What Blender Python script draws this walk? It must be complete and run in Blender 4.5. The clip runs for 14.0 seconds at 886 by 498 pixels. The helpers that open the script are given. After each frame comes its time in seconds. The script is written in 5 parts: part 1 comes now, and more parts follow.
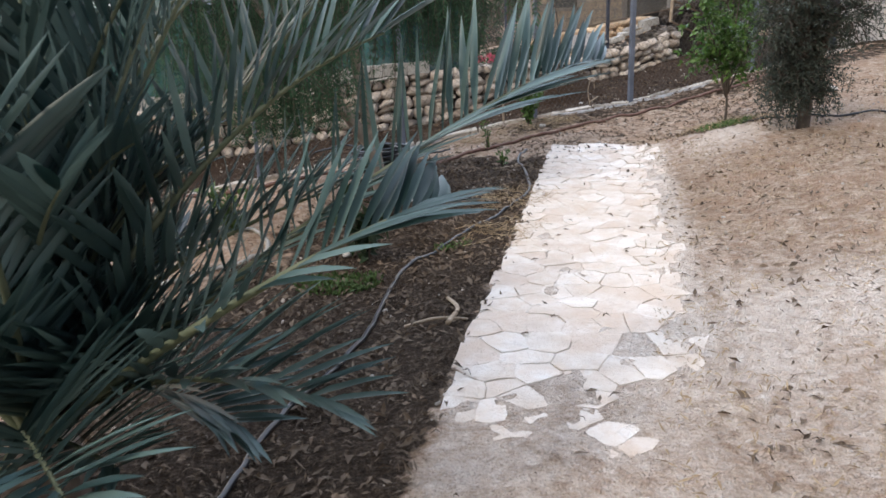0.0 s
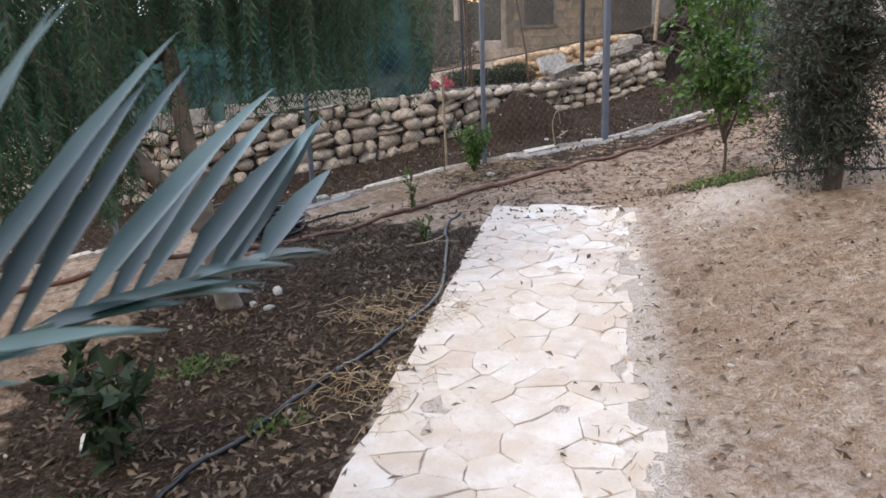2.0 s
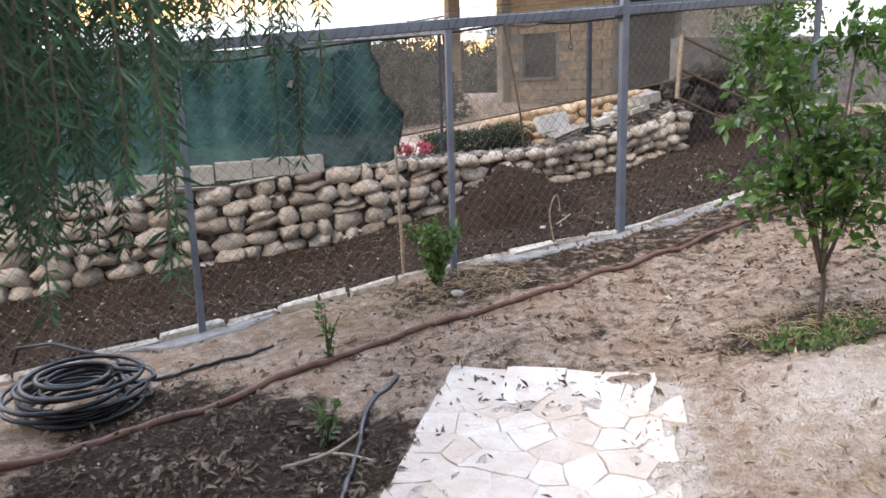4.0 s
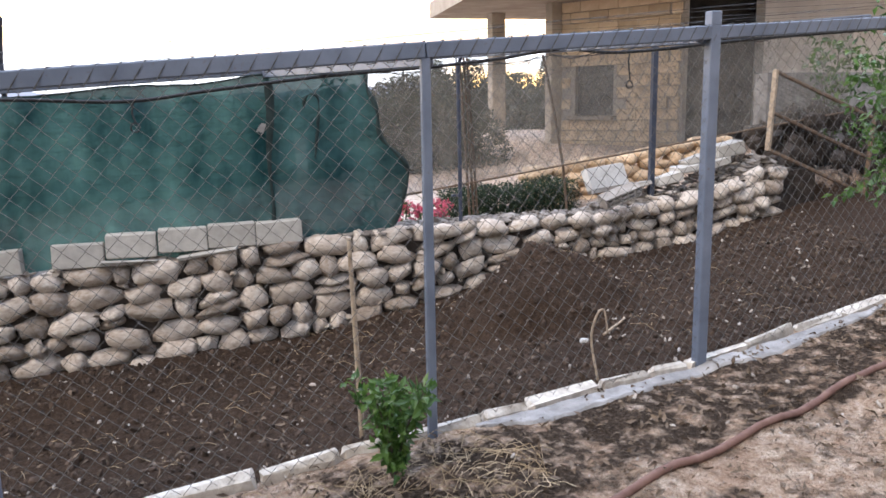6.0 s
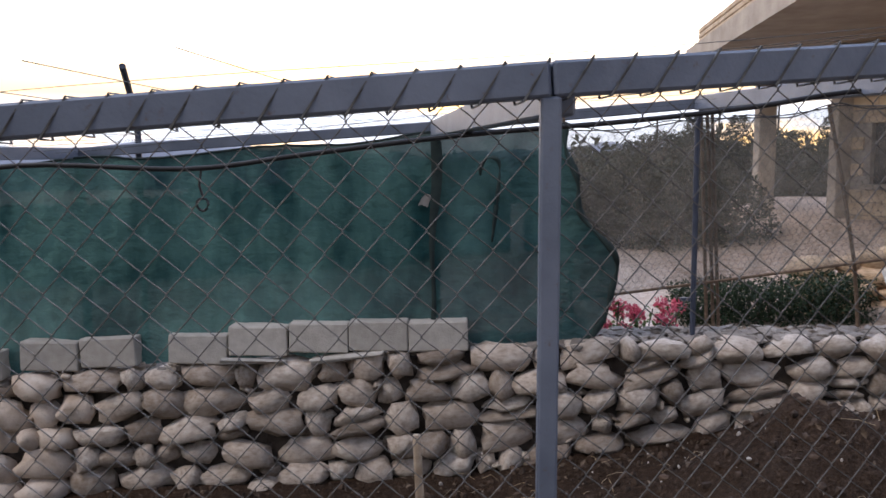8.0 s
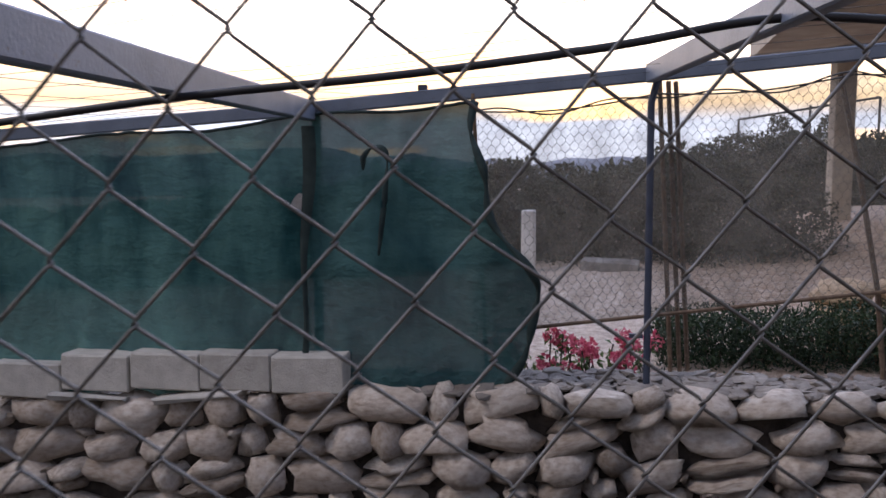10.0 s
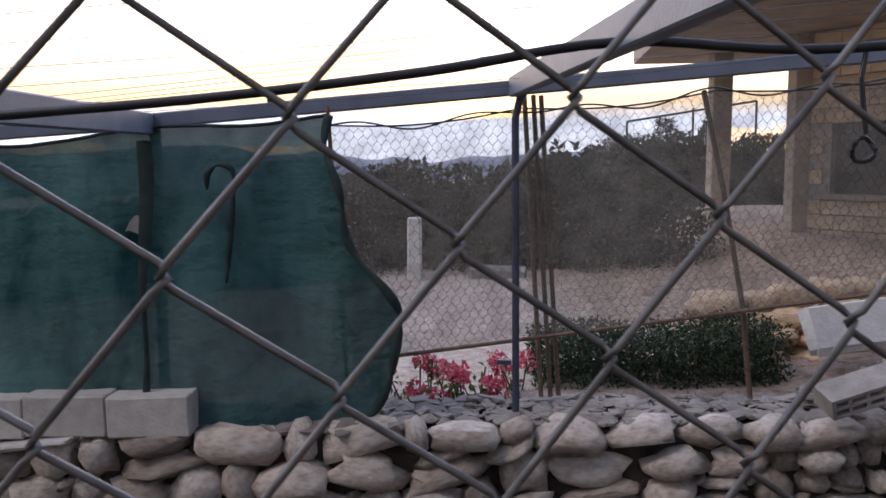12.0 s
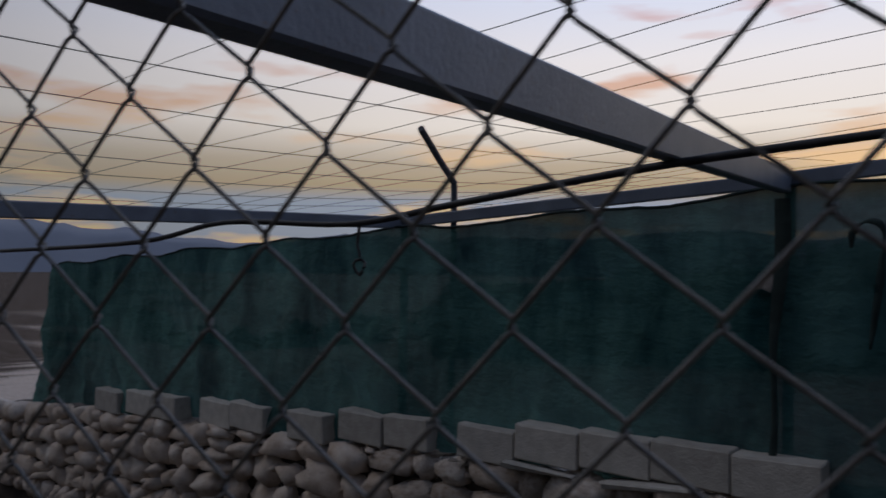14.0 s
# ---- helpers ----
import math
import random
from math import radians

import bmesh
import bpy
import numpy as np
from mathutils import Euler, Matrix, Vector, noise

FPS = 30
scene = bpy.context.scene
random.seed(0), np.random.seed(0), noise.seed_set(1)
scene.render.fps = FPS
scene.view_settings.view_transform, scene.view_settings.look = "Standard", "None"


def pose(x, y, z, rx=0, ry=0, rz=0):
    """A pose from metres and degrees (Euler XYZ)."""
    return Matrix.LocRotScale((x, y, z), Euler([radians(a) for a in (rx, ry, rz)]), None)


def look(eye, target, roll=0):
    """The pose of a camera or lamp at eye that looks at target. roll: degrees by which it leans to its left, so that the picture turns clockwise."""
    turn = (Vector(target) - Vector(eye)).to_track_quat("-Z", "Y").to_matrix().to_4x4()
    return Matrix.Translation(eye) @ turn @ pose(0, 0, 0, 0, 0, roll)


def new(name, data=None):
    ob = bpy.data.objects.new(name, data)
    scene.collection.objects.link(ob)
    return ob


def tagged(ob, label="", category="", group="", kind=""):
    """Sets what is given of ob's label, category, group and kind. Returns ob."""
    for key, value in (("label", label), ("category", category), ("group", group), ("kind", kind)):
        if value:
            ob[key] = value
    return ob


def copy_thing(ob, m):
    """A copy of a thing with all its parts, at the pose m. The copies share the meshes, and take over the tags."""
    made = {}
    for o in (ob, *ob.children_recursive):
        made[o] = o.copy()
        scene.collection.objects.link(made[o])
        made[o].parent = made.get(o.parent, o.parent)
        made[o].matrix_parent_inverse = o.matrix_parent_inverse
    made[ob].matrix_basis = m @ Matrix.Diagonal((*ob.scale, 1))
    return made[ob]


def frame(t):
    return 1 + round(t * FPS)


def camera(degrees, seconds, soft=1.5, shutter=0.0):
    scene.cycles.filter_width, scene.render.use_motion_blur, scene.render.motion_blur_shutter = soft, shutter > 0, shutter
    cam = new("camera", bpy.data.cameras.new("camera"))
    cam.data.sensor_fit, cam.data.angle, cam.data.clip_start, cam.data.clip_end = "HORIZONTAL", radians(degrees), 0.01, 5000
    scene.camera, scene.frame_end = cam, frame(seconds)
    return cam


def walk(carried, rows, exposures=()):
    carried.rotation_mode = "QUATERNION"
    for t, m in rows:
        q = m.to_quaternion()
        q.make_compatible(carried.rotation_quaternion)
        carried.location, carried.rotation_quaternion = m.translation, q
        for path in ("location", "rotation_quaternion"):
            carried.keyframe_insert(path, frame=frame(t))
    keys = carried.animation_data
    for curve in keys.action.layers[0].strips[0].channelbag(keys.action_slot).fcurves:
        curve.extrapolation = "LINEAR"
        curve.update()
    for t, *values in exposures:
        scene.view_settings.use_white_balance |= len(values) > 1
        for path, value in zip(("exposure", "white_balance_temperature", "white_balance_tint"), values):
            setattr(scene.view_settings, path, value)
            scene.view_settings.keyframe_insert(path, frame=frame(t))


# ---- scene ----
cam = camera(59.2, 14.0, soft=1.6, shutter=0.15)
PATH = [
    (0, (-6.574, -9.614, 1.383), (-5.905, -7.823, 0.793), -2.1),
    (0.5, (-6.207, -9.12, 1.334), (-5.533, -7.329, 0.75), -2.2),
    (1, (-5.786, -8.687, 1.337), (-5.104, -6.898, 0.76), -2.1),
    (1.5, (-5.44, -8.21, 1.331), (-4.752, -6.42, 0.765), -2.0),
    (2, (-5.122, -7.798, 1.361), (-4.43, -6.005, 0.809), -2.2),
    (2.5, (-4.81, -7.301, 1.365), (-4.105, -5.502, 0.846), -1.9),
    (3, (-4.508, -6.814, 1.361), (-3.796, -5.002, 0.902), -1.8),
    (3.2, (-4.363, -6.573, 1.364), (-3.654, -4.758, 0.912), -1.8),
    (5.5, (-2.983, -4.166, 1.446), (-2.363, -2.304, 1.061), -1.2),
    (6, (-2.67, -3.686, 1.488), (-2.102, -1.802, 1.13), -1.0),
    (6.5, (-2.395, -3.225, 1.532), (-1.866, -1.323, 1.211), -0.9),
    (7, (-2.212, -2.781, 1.544), (-1.757, -0.852, 1.278), -0.8),
    (7.5, (-2.098, -2.327, 1.571), (-1.925, -0.346, 1.353), -0.3),
    (10, (-0.738, -0.611, 1.480), (-1.049, 1.355, 1.289), -0),
    (10.5, (-0.616, -0.407, 1.503), (-0.873, 1.560, 1.329), 0.3),
    (11, (-0.489, -0.341, 1.584), (-0.680, 1.633, 1.382), 0.1),
    (11.5, (-0.510, -0.323, 1.530), (-0.601, 1.662, 1.355), -0.2),
    (12, (-0.546, -0.307, 1.581), (-0.612, 1.690, 1.384), -0.2),
    (12.5, (-0.674, -0.317, 1.569), (-0.714, 1.677, 1.414), -0),
    (13, (-0.719, -0.299, 1.544), (-1.141, 1.654, 1.479), 0.1),
    (13.2, (-0.800, -0.302, 1.511), (-1.414, 1.601, 1.476), 0.1),
    (13.5, (-0.856, -0.393, 1.480), (-1.747, 1.409, 1.478), 0.6),
    (14, (-1.037, -0.496, 1.446), (-2.284, 1.060, 1.460), 0.8),
]
walk(cam, [(t, look(e, g, r)) for t, e, g, r in PATH], exposures=[(0, 0.88, 7200, 10), (2.5, 0.88, 7200, 11), (3.2, 1.0, 7200, 11), (5.3, 1.38, 7000, 12), (6.3, 1.36, 6900, 13), (7.0, 1.1, 6900, 16), (7.7, 0.62, 6800, 16), (10.0, 0.18, 6500, 20), (12.5, 0.15, 6500, 19), (13.0, -0.95, 6300, 14), (13.5, -1.75, 6100, 14), (14.0, -1.75, 6100, 14)])

# ---- world and light ----
SUN_EL, SUN_AZ = 48.0, -150.0
SKY_BACK, SKY_GLOW = 0.38, 2.75
world = bpy.data.worlds.new("evening_sky")
scene.world = world
world.use_nodes = True
wt = world.node_tree
for n in list(wt.nodes):
    wt.nodes.remove(n)


def wnode(kind, **kw):
    n = wt.nodes.new(kind)
    for k, v in kw.items():
        if k == "op":
            n.operation = v
        elif k == "mixtype":
            n.data_type = v
    return n


w_out = wnode("ShaderNodeOutputWorld")
w_sky = wnode("ShaderNodeTexSky")
w_sky.sky_type = "NISHITA"
w_sky.sun_disc = False
w_sky.sun_elevation = radians(SUN_EL)
w_sky.sun_rotation = radians(240)
w_co = wnode("ShaderNodeTexCoord")
w_sep = wnode("ShaderNodeSeparateXYZ")
wt.links.new(w_co.outputs["Generated"], w_sep.inputs[0])
# the thin evening haze: peach near the horizon, pale blue overhead
w_ramp = wnode("ShaderNodeValToRGB")
wt.links.new(w_sep.outputs["Z"], w_ramp.inputs[0])
cr = w_ramp.color_ramp
cr.elements[0].position, cr.elements[0].color = 0.0, (0.26, 0.30, 0.37, 1)
cr.elements[1].position, cr.elements[1].color = 1.0, (0.50, 0.68, 1.0, 1)
for p, c in ((0.065, (0.29, 0.32, 0.39, 1)), (0.085, (0.46, 0.31, 0.14, 1)), (0.115, (0.56, 0.42, 0.25, 1)), (0.16, (1.0, 0.87, 0.70, 1)), (0.24, (1.0, 0.92, 0.84, 1)), (0.33, (0.80, 0.84, 0.95, 1)), (0.46, (0.58, 0.72, 1.0, 1))):
    e = cr.elements.new(p)
    e.color = c
# streaked clouds
w_map = wnode("ShaderNodeMapping")
w_map.inputs["Scale"].default_value = (1.3, 1.3, 7.0)
wt.links.new(w_co.outputs["Generated"], w_map.inputs[0])
w_noise = wnode("ShaderNodeTexNoise")
w_noise.inputs["Scale"].default_value = 2.6
w_noise.inputs["Detail"].default_value = 6
wt.links.new(w_map.outputs[0], w_noise.inputs["Vector"])
w_mask = wnode("ShaderNodeMapRange")
w_mask.inputs[1].default_value, w_mask.inputs[2].default_value = 0.55, 0.66
wt.links.new(w_noise.outputs[0], w_mask.inputs[0])
w_cloud = wnode("ShaderNodeValToRGB")
wt.links.new(w_sep.outputs["Z"], w_cloud.inputs[0])
cc = w_cloud.color_ramp
cc.elements[0].position, cc.elements[0].color = 0.08, (1.0, 0.62, 0.22, 1)
cc.elements[1].position, cc.elements[1].color = 0.60, (0.42, 0.42, 0.54, 1)
e = cc.elements.new(0.30)
e.color = (0.72, 0.42, 0.38, 1)
w_mix = wt.nodes.new("ShaderNodeMixRGB")
wt.links.new(w_mask.outputs[0], w_mix.inputs[0])
wt.links.new(w_ramp.outputs[0], w_mix.inputs[1])
wt.links.new(w_cloud.outputs[0], w_mix.inputs[2])
w_b1 = wnode("ShaderNodeBackground")
w_b1.inputs[1].default_value = 0.05
wt.links.new(w_sky.outputs[0], w_b1.inputs[0])
# the western half of the sky holds most of the light
w_dot = wt.nodes.new("ShaderNodeVectorMath")
w_dot.operation = "DOT_PRODUCT"
w_dot.inputs[1].default_value = (0.05, 0.97, 0.20)
wt.links.new(w_co.outputs["Generated"], w_dot.inputs[0])
w_glow = wnode("ShaderNodeMapRange")
w_glow.interpolation_type = "SMOOTHSTEP"
for slot, val in zip((1, 2, 3, 4), (-0.10, 1.0, SKY_BACK, SKY_GLOW)):
    w_glow.inputs[slot].default_value = val
wt.links.new(w_dot.outputs["Value"], w_glow.inputs[0])
w_b2 = wnode("ShaderNodeBackground")
wt.links.new(w_glow.outputs[0], w_b2.inputs[1])
wt.links.new(w_mix.outputs[0], w_b2.inputs[0])
w_add = wnode("ShaderNodeAddShader")
wt.links.new(w_b1.outputs[0], w_add.inputs[0])
wt.links.new(w_b2.outputs[0], w_add.inputs[1])
wt.links.new(w_add.outputs[0], w_out.inputs[0])

sun = new("sun", bpy.data.lights.new("sun", "SUN"))
sun.data.energy = 1.0
sun.data.angle = radians(16)
sun.data.color = (1.0, 0.95, 0.88)
sun.rotation_euler = Euler((radians(90 - SUN_EL), 0, radians(SUN_AZ + 90)))

# ---- materials ----


class Mat:
    """A small wrapper that builds a node material step by step."""

    def __init__(self, name, rough=0.8, metal=0.0, spec=0.3):
        self.m = bpy.data.materials.new(name)
        self.m.use_nodes = True
        self.t = self.m.node_tree
        self.b = self.t.nodes["Principled BSDF"]
        self.b.inputs["Roughness"].default_value = rough
        self.b.inputs["Metallic"].default_value = metal
        self.b.inputs["Specular IOR Level"].default_value = spec
        self.co = self.t.nodes.new("ShaderNodeTexCoord")
        self.h = None

    def n(self, kind):
        return self.t.nodes.new(kind)

    def link(self, a, b):
        self.t.links.new(a, b)

    def noise(self, scale, detail=4, rough=0.55, space="Object", stretch=None):
        x = self.n("ShaderNodeTexNoise")
        x.inputs["Scale"].default_value = scale
        x.inputs["Detail"].default_value = detail
        x.inputs["Roughness"].default_value = rough
        if stretch:
            mp = self.n("ShaderNodeMapping")
            mp.inputs["Scale"].default_value = stretch
            self.link(self.co.outputs[space], mp.inputs[0])
            self.link(mp.outputs[0], x.inputs["Vector"])
        else:
            self.link(self.co.outputs[space], x.inputs["Vector"])
        return x.outputs[0]

    def voro(self, scale, feature="F1", space="Object"):
        x = self.n("ShaderNodeTexVoronoi")
        x.feature = feature
        x.inputs["Scale"].default_value = scale
        self.link(self.co.outputs[space], x.inputs["Vector"])
        return x.outputs["Distance"]

    def ramp(self, fac, *stops):
        x = self.n("ShaderNodeValToRGB")
        els = x.color_ramp.elements
        while len(els) < len(stops):
            els.new(0.5)
        for el, (p, c) in zip(els, sorted(stops, key=lambda q: q[0])):
            el.position = p
            el.color = (*c, 1) if len(c) == 3 else c
        self.link(fac, x.inputs[0])
        return x.outputs[0]

    def span(self, fac, a, b, lo=0.0, hi=1.0):
        x = self.n("ShaderNodeMapRange")
        x.inputs[1].default_value, x.inputs[2].default_value = a, b
        x.inputs[3].default_value, x.inputs[4].default_value = lo, hi
        self.link(fac, x.inputs[0])
        return x.outputs[0]

    def mix(self, fac, a, b, kind="MIX"):
        x = self.n("ShaderNodeMixRGB")
        x.blend_type = kind
        for i, v in enumerate((fac, a, b)):
            if isinstance(v, (int, float)):
                x.inputs[i].default_value = v
            elif isinstance(v, tuple):
                x.inputs[i].default_value = (*v, 1)
            else:
                self.link(v, x.inputs[i])
        return x.outputs[0]

    def math(self, op, a, b):
        x = self.n("ShaderNodeMath")
        x.operation = op
        for i, v in enumerate((a, b)):
            if isinstance(v, (int, float)):
                x.inputs[i].default_value = v
            else:
                self.link(v, x.inputs[i])
        return x.outputs[0]

    def attr(self, name):
        x = self.n("ShaderNodeAttribute")
        x.attribute_name = name
        return x

    def rand(self):
        return self.n("ShaderNodeObjectInfo").outputs["Random"]

    def island(self):
        return self.n("ShaderNodeNewGeometry").outputs["Random Per Island"]

    def color(self, c):
        if isinstance(c, tuple):
            self.b.inputs["Base Color"].default_value = (*c, 1)
        else:
            self.link(c, self.b.inputs["Base Color"])
        return self

    def rough(self, c):
        self.link(c, self.b.inputs["Roughness"])
        return self

    def bump(self, height, dist=0.01, strength=1.0):
        x = self.n("ShaderNodeBump")
        x.inputs["Distance"].default_value = dist
        x.inputs["Strength"].default_value = strength
        self.link(height, x.inputs["Height"])
        if self.h is not None:
            self.link(self.h, x.inputs["Normal"])
        self.h = x.outputs[0]
        self.link(self.h, self.b.inputs["Normal"])
        return self


def simple(name, c, c2, scale=20, rough=0.8, metal=0.0, bump=0.002, per="rand", spec=0.3, bscale=None):
    m = Mat(name, rough, metal, spec)
    base = m.ramp(m.noise(scale, 5), (0.3, c), (0.7, c2))
    r = m.rand() if per == "rand" else m.island()
    base = m.mix(1.0, base, m.ramp(r, (0, (0.72, 0.72, 0.72)), (1, (1.0, 1.0, 1.0))), "MULTIPLY")
    m.color(base)
    m.bump(m.noise(bscale or scale * 4, 5), bump)
    return m.m


def leafy(name, dark, light, trans=0.25, rough=0.5, scale=6):
    m = Mat(name, rough, 0, 0.4)
    both = m.math("FRACT", m.math("ADD", m.island(), m.rand()), 0.0)
    c = m.mix(both, dark, light)
    c = m.mix(m.span(m.noise(scale, 2), 0.3, 0.7, 0.0, 0.5), c, tuple(x * 0.55 for x in dark))
    m.color(c)
    tr = m.n("ShaderNodeBsdfTranslucent")
    m.link(c, tr.inputs[0])
    mx = m.n("ShaderNodeMixShader")
    mx.inputs[0].default_value = trans
    m.link(m.b.outputs[0], mx.inputs[1])
    m.link(tr.outputs[0], mx.inputs[2])
    m.link(mx.outputs[0], m.t.nodes["Material Output"].inputs[0])
    return m.m


def ground_material():
    m = Mat("garden_soil", 0.95, 0, 0.1)
    a = m.attr("zone")
    sep = m.n("ShaderNodeSeparateColor")
    m.link(a.outputs["Color"], sep.inputs[0])
    wob = m.span(m.noise(9, 5), 0.3, 0.7, -0.35, 0.35)
    fine = m.noise(60, 6, 0.65)
    mid = m.noise(5, 5)
    tan = m.ramp(m.noise(14, 8, 0.78), (0.32, (0.15, 0.088, 0.058)), (0.47, (0.48, 0.345, 0.25)), (0.68, (0.76, 0.63, 0.51)))
    tan = m.mix(m.span(mid, 0.44, 0.64, 0.0, 0.6), tan, (0.36, 0.23, 0.155), "MIX")
    tan = m.mix(m.span(m.noise(1.7, 6, 0.65), 0.48, 0.62, 0.0, 0.45), tan, (0.50, 0.32, 0.215), "MIX")
    tan = m.mix(0.45, tan, m.ramp(fine, (0.34, (0.32, 0.26, 0.22)), (0.6, (1.0, 0.97, 0.94))), "MULTIPLY")
    mulch = m.ramp(m.noise(38, 7, 0.75), (0.30, (0.016, 0.011, 0.008)), (0.52, (0.062, 0.042, 0.029)), (0.78, (0.22, 0.165, 0.125)))
    pen = m.ramp(m.noise(30, 8, 0.75), (0.28, (0.016, 0.010, 0.007)), (0.52, (0.058, 0.036, 0.024)), (0.8, (0.16, 0.105, 0.072)))
    pen = m.mix(m.span(m.noise(2.2, 4), 0.4, 0.65, 0.0, 0.45), pen, (0.075, 0.047, 0.031))
    pale = m.ramp(m.noise(18, 7, 0.7), (0.26, (0.44, 0.31, 0.23)), (0.42, (0.70, 0.57, 0.47)), (0.70, (0.84, 0.75, 0.67)))

    def mask(ch):
        return m.span(m.math("ADD", sep.outputs[ch], wob), 0.35, 0.65)
    c = m.mix(m.span(m.math("ADD", sep.outputs["Blue"], m.span(m.noise(13, 7, 0.7), 0.3, 0.7, -0.45, 0.45)), 0.1, 0.95), tan, pale)
    c = m.mix(mask("Red"), c, mulch)
    c = m.mix(mask("Green"), c, pen)
    m.color(c)
    m.bump(m.noise(22, 8, 0.75), 0.05)
    m.bump(m.voro(70), 0.010)
    return m.m


MAT = {}
MAT["ground"] = ground_material()


def stone_material(name, c1, c2, c3, dirt, lo=0.5, deep=0.016, dust=None):
    m = Mat(name, 0.85, 0, 0.2)
    c = m.ramp(m.noise(7, 6, 0.6), (0.3, c1), (0.5, c2), (0.72, c3))
    c = m.mix(m.span(m.noise(28, 6, 0.7), 0.52, 0.72, 0, 0.7), c, dirt)
    if dust:
        c = m.mix(m.span(m.noise(3.2, 8, 0.75), 0.44, 0.60, 0, 0.85), c, dust)
    c = m.mix(1.0, c, m.ramp(m.rand(), (0, (lo, lo * 0.93, lo * 0.88)), (0.5, (0.9, 0.87, 0.84)), (1, (1.0, 1.0, 1.0))), "MULTIPLY")
    m.color(c)
    m.bump(m.noise(9, 6, 0.6), deep)
    m.bump(m.noise(42, 7, 0.72), 0.011)
    return m.m


MAT["fieldstone"] = stone_material("fieldstone", (0.44, 0.35, 0.28), (0.70, 0.61, 0.53), (0.84, 0.79, 0.73), (0.32, 0.24, 0.18), 0.46)
MAT["flagstone"] = stone_material("flagstone", (0.66, 0.57, 0.49), (0.78, 0.71, 0.64), (0.84, 0.79, 0.74), (0.55, 0.44, 0.36), 0.86, 0.02, (0.70, 0.58, 0.48))
MAT["rubble"] = stone_material("rubble", (0.24, 0.21, 0.19), (0.36, 0.33, 0.30), (0.50, 0.47, 0.43), (0.16, 0.13, 0.11))
MAT["core"] = simple("earth_and_gap_shade", (0.025, 0.019, 0.015), (0.075, 0.058, 0.047), 14, 0.95, bump=0.02)
MAT["block"] = simple("concrete_block", (0.42, 0.39, 0.35), (0.56, 0.53, 0.48), 12, 0.9, bump=0.006, bscale=90)
MAT["kerb"] = simple("kerb_stone", (0.42, 0.36, 0.30), (0.74, 0.68, 0.60), 16, 0.9, bump=0.01, bscale=45)
MAT["cement"] = simple("weathered_cement", (0.17, 0.16, 0.155), (0.38, 0.36, 0.345), 6, 0.9, bump=0.012, bscale=30)
MAT["housecrete"] = simple("raw_concrete", (0.30, 0.25, 0.20), (0.44, 0.38, 0.31), 2.5, 0.9, bump=0.01, bscale=20)
MAT["houseblock"] = simple("sandy_wall_block", (0.50, 0.37, 0.24), (0.72, 0.57, 0.41), 4, 0.9, bump=0.008, bscale=40)
MAT["mortar"] = simple("wall_mortar", (0.34, 0.30, 0.26), (0.46, 0.42, 0.37), 8, 0.95)
MAT["sandstone"] = simple("ochre_sandstone", (0.50, 0.33, 0.20), (0.82, 0.62, 0.42), 9, 0.9, bump=0.02, bscale=18)
MAT["whitestone"] = simple("white_limestone", (0.60, 0.58, 0.55), (0.78, 0.76, 0.73), 7, 0.85, bump=0.01)
MAT["plaster"] = simple("white_plaster", (0.62, 0.58, 0.54), (0.76, 0.73, 0.70), 2, 0.9)
MAT["dark"] = simple("recess_shade", (0.018, 0.017, 0.017), (0.05, 0.045, 0.04), 3, 0.9)
MAT["glass"] = simple("dusty_window_glass", (0.03, 0.033, 0.036), (0.06, 0.062, 0.064), 4, 0.25)


def paint_material():
    m = Mat("blue_grey_paint", 0.45, 0.0, 0.5)
    c = m.ramp(m.noise(5, 5), (0.3, (0.085, 0.105, 0.145)), (0.7, (0.14, 0.165, 0.215)))
    c = m.mix(m.span(m.noise(45, 6, 0.7), 0.60, 0.72, 0, 0.8), c, (0.10, 0.07, 0.055))
    m.color(c)
    m.bump(m.noise(80, 4), 0.0012)
    return m.m


MAT["paint"] = paint_material()
MAT["darkpaint"] = simple("dark_blue_paint", (0.028, 0.036, 0.06), (0.055, 0.066, 0.095), 9, 0.5, bump=0.001)
MAT["rust"] = simple("rusty_steel", (0.10, 0.065, 0.045), (0.23, 0.16, 0.11), 30, 0.75, 0.3, bump=0.002)
MAT["wire"] = simple("galvanised_wire", (0.085, 0.08, 0.075), (0.17, 0.16, 0.15), 60, 0.5, 0.5, bump=0.0005)
MAT["thinwire"] = simple("dull_fence_wire", (0.06, 0.06, 0.06), (0.13, 0.13, 0.125), 40, 0.6, 0.4, bump=0.0005)
MAT["blackhose"] = simple("black_plastic_hose", (0.005, 0.006, 0.009), (0.014, 0.016, 0.022), 12, 0.38, bump=0.001, spec=0.5)
MAT["redhose"] = simple("brown_rubber_hose", (0.115, 0.055, 0.042), (0.20, 0.11, 0.082), 14, 0.7, bump=0.001)
MAT["greyhose"] = simple("dusty_grey_hose", (0.26, 0.24, 0.21), (0.40, 0.37, 0.33), 14, 0.7, bump=0.001)
MAT["cable"] = simple("black_cable", (0.012, 0.012, 0.013), (0.03, 0.03, 0.032), 14, 0.5, bump=0.001)
MAT["stick"] = simple("weathered_stick", (0.27, 0.20, 0.14), (0.48, 0.38, 0.28), 30, 0.85, bump=0.003)
MAT["bark"] = simple("pale_bark", (0.16, 0.135, 0.115), (0.34, 0.29, 0.25), 12, 0.9, bump=0.01, bscale=40)
MAT["darkbark"] = simple("dark_bark", (0.06, 0.048, 0.04), (0.14, 0.11, 0.09), 14, 0.9, bump=0.01, bscale=40)
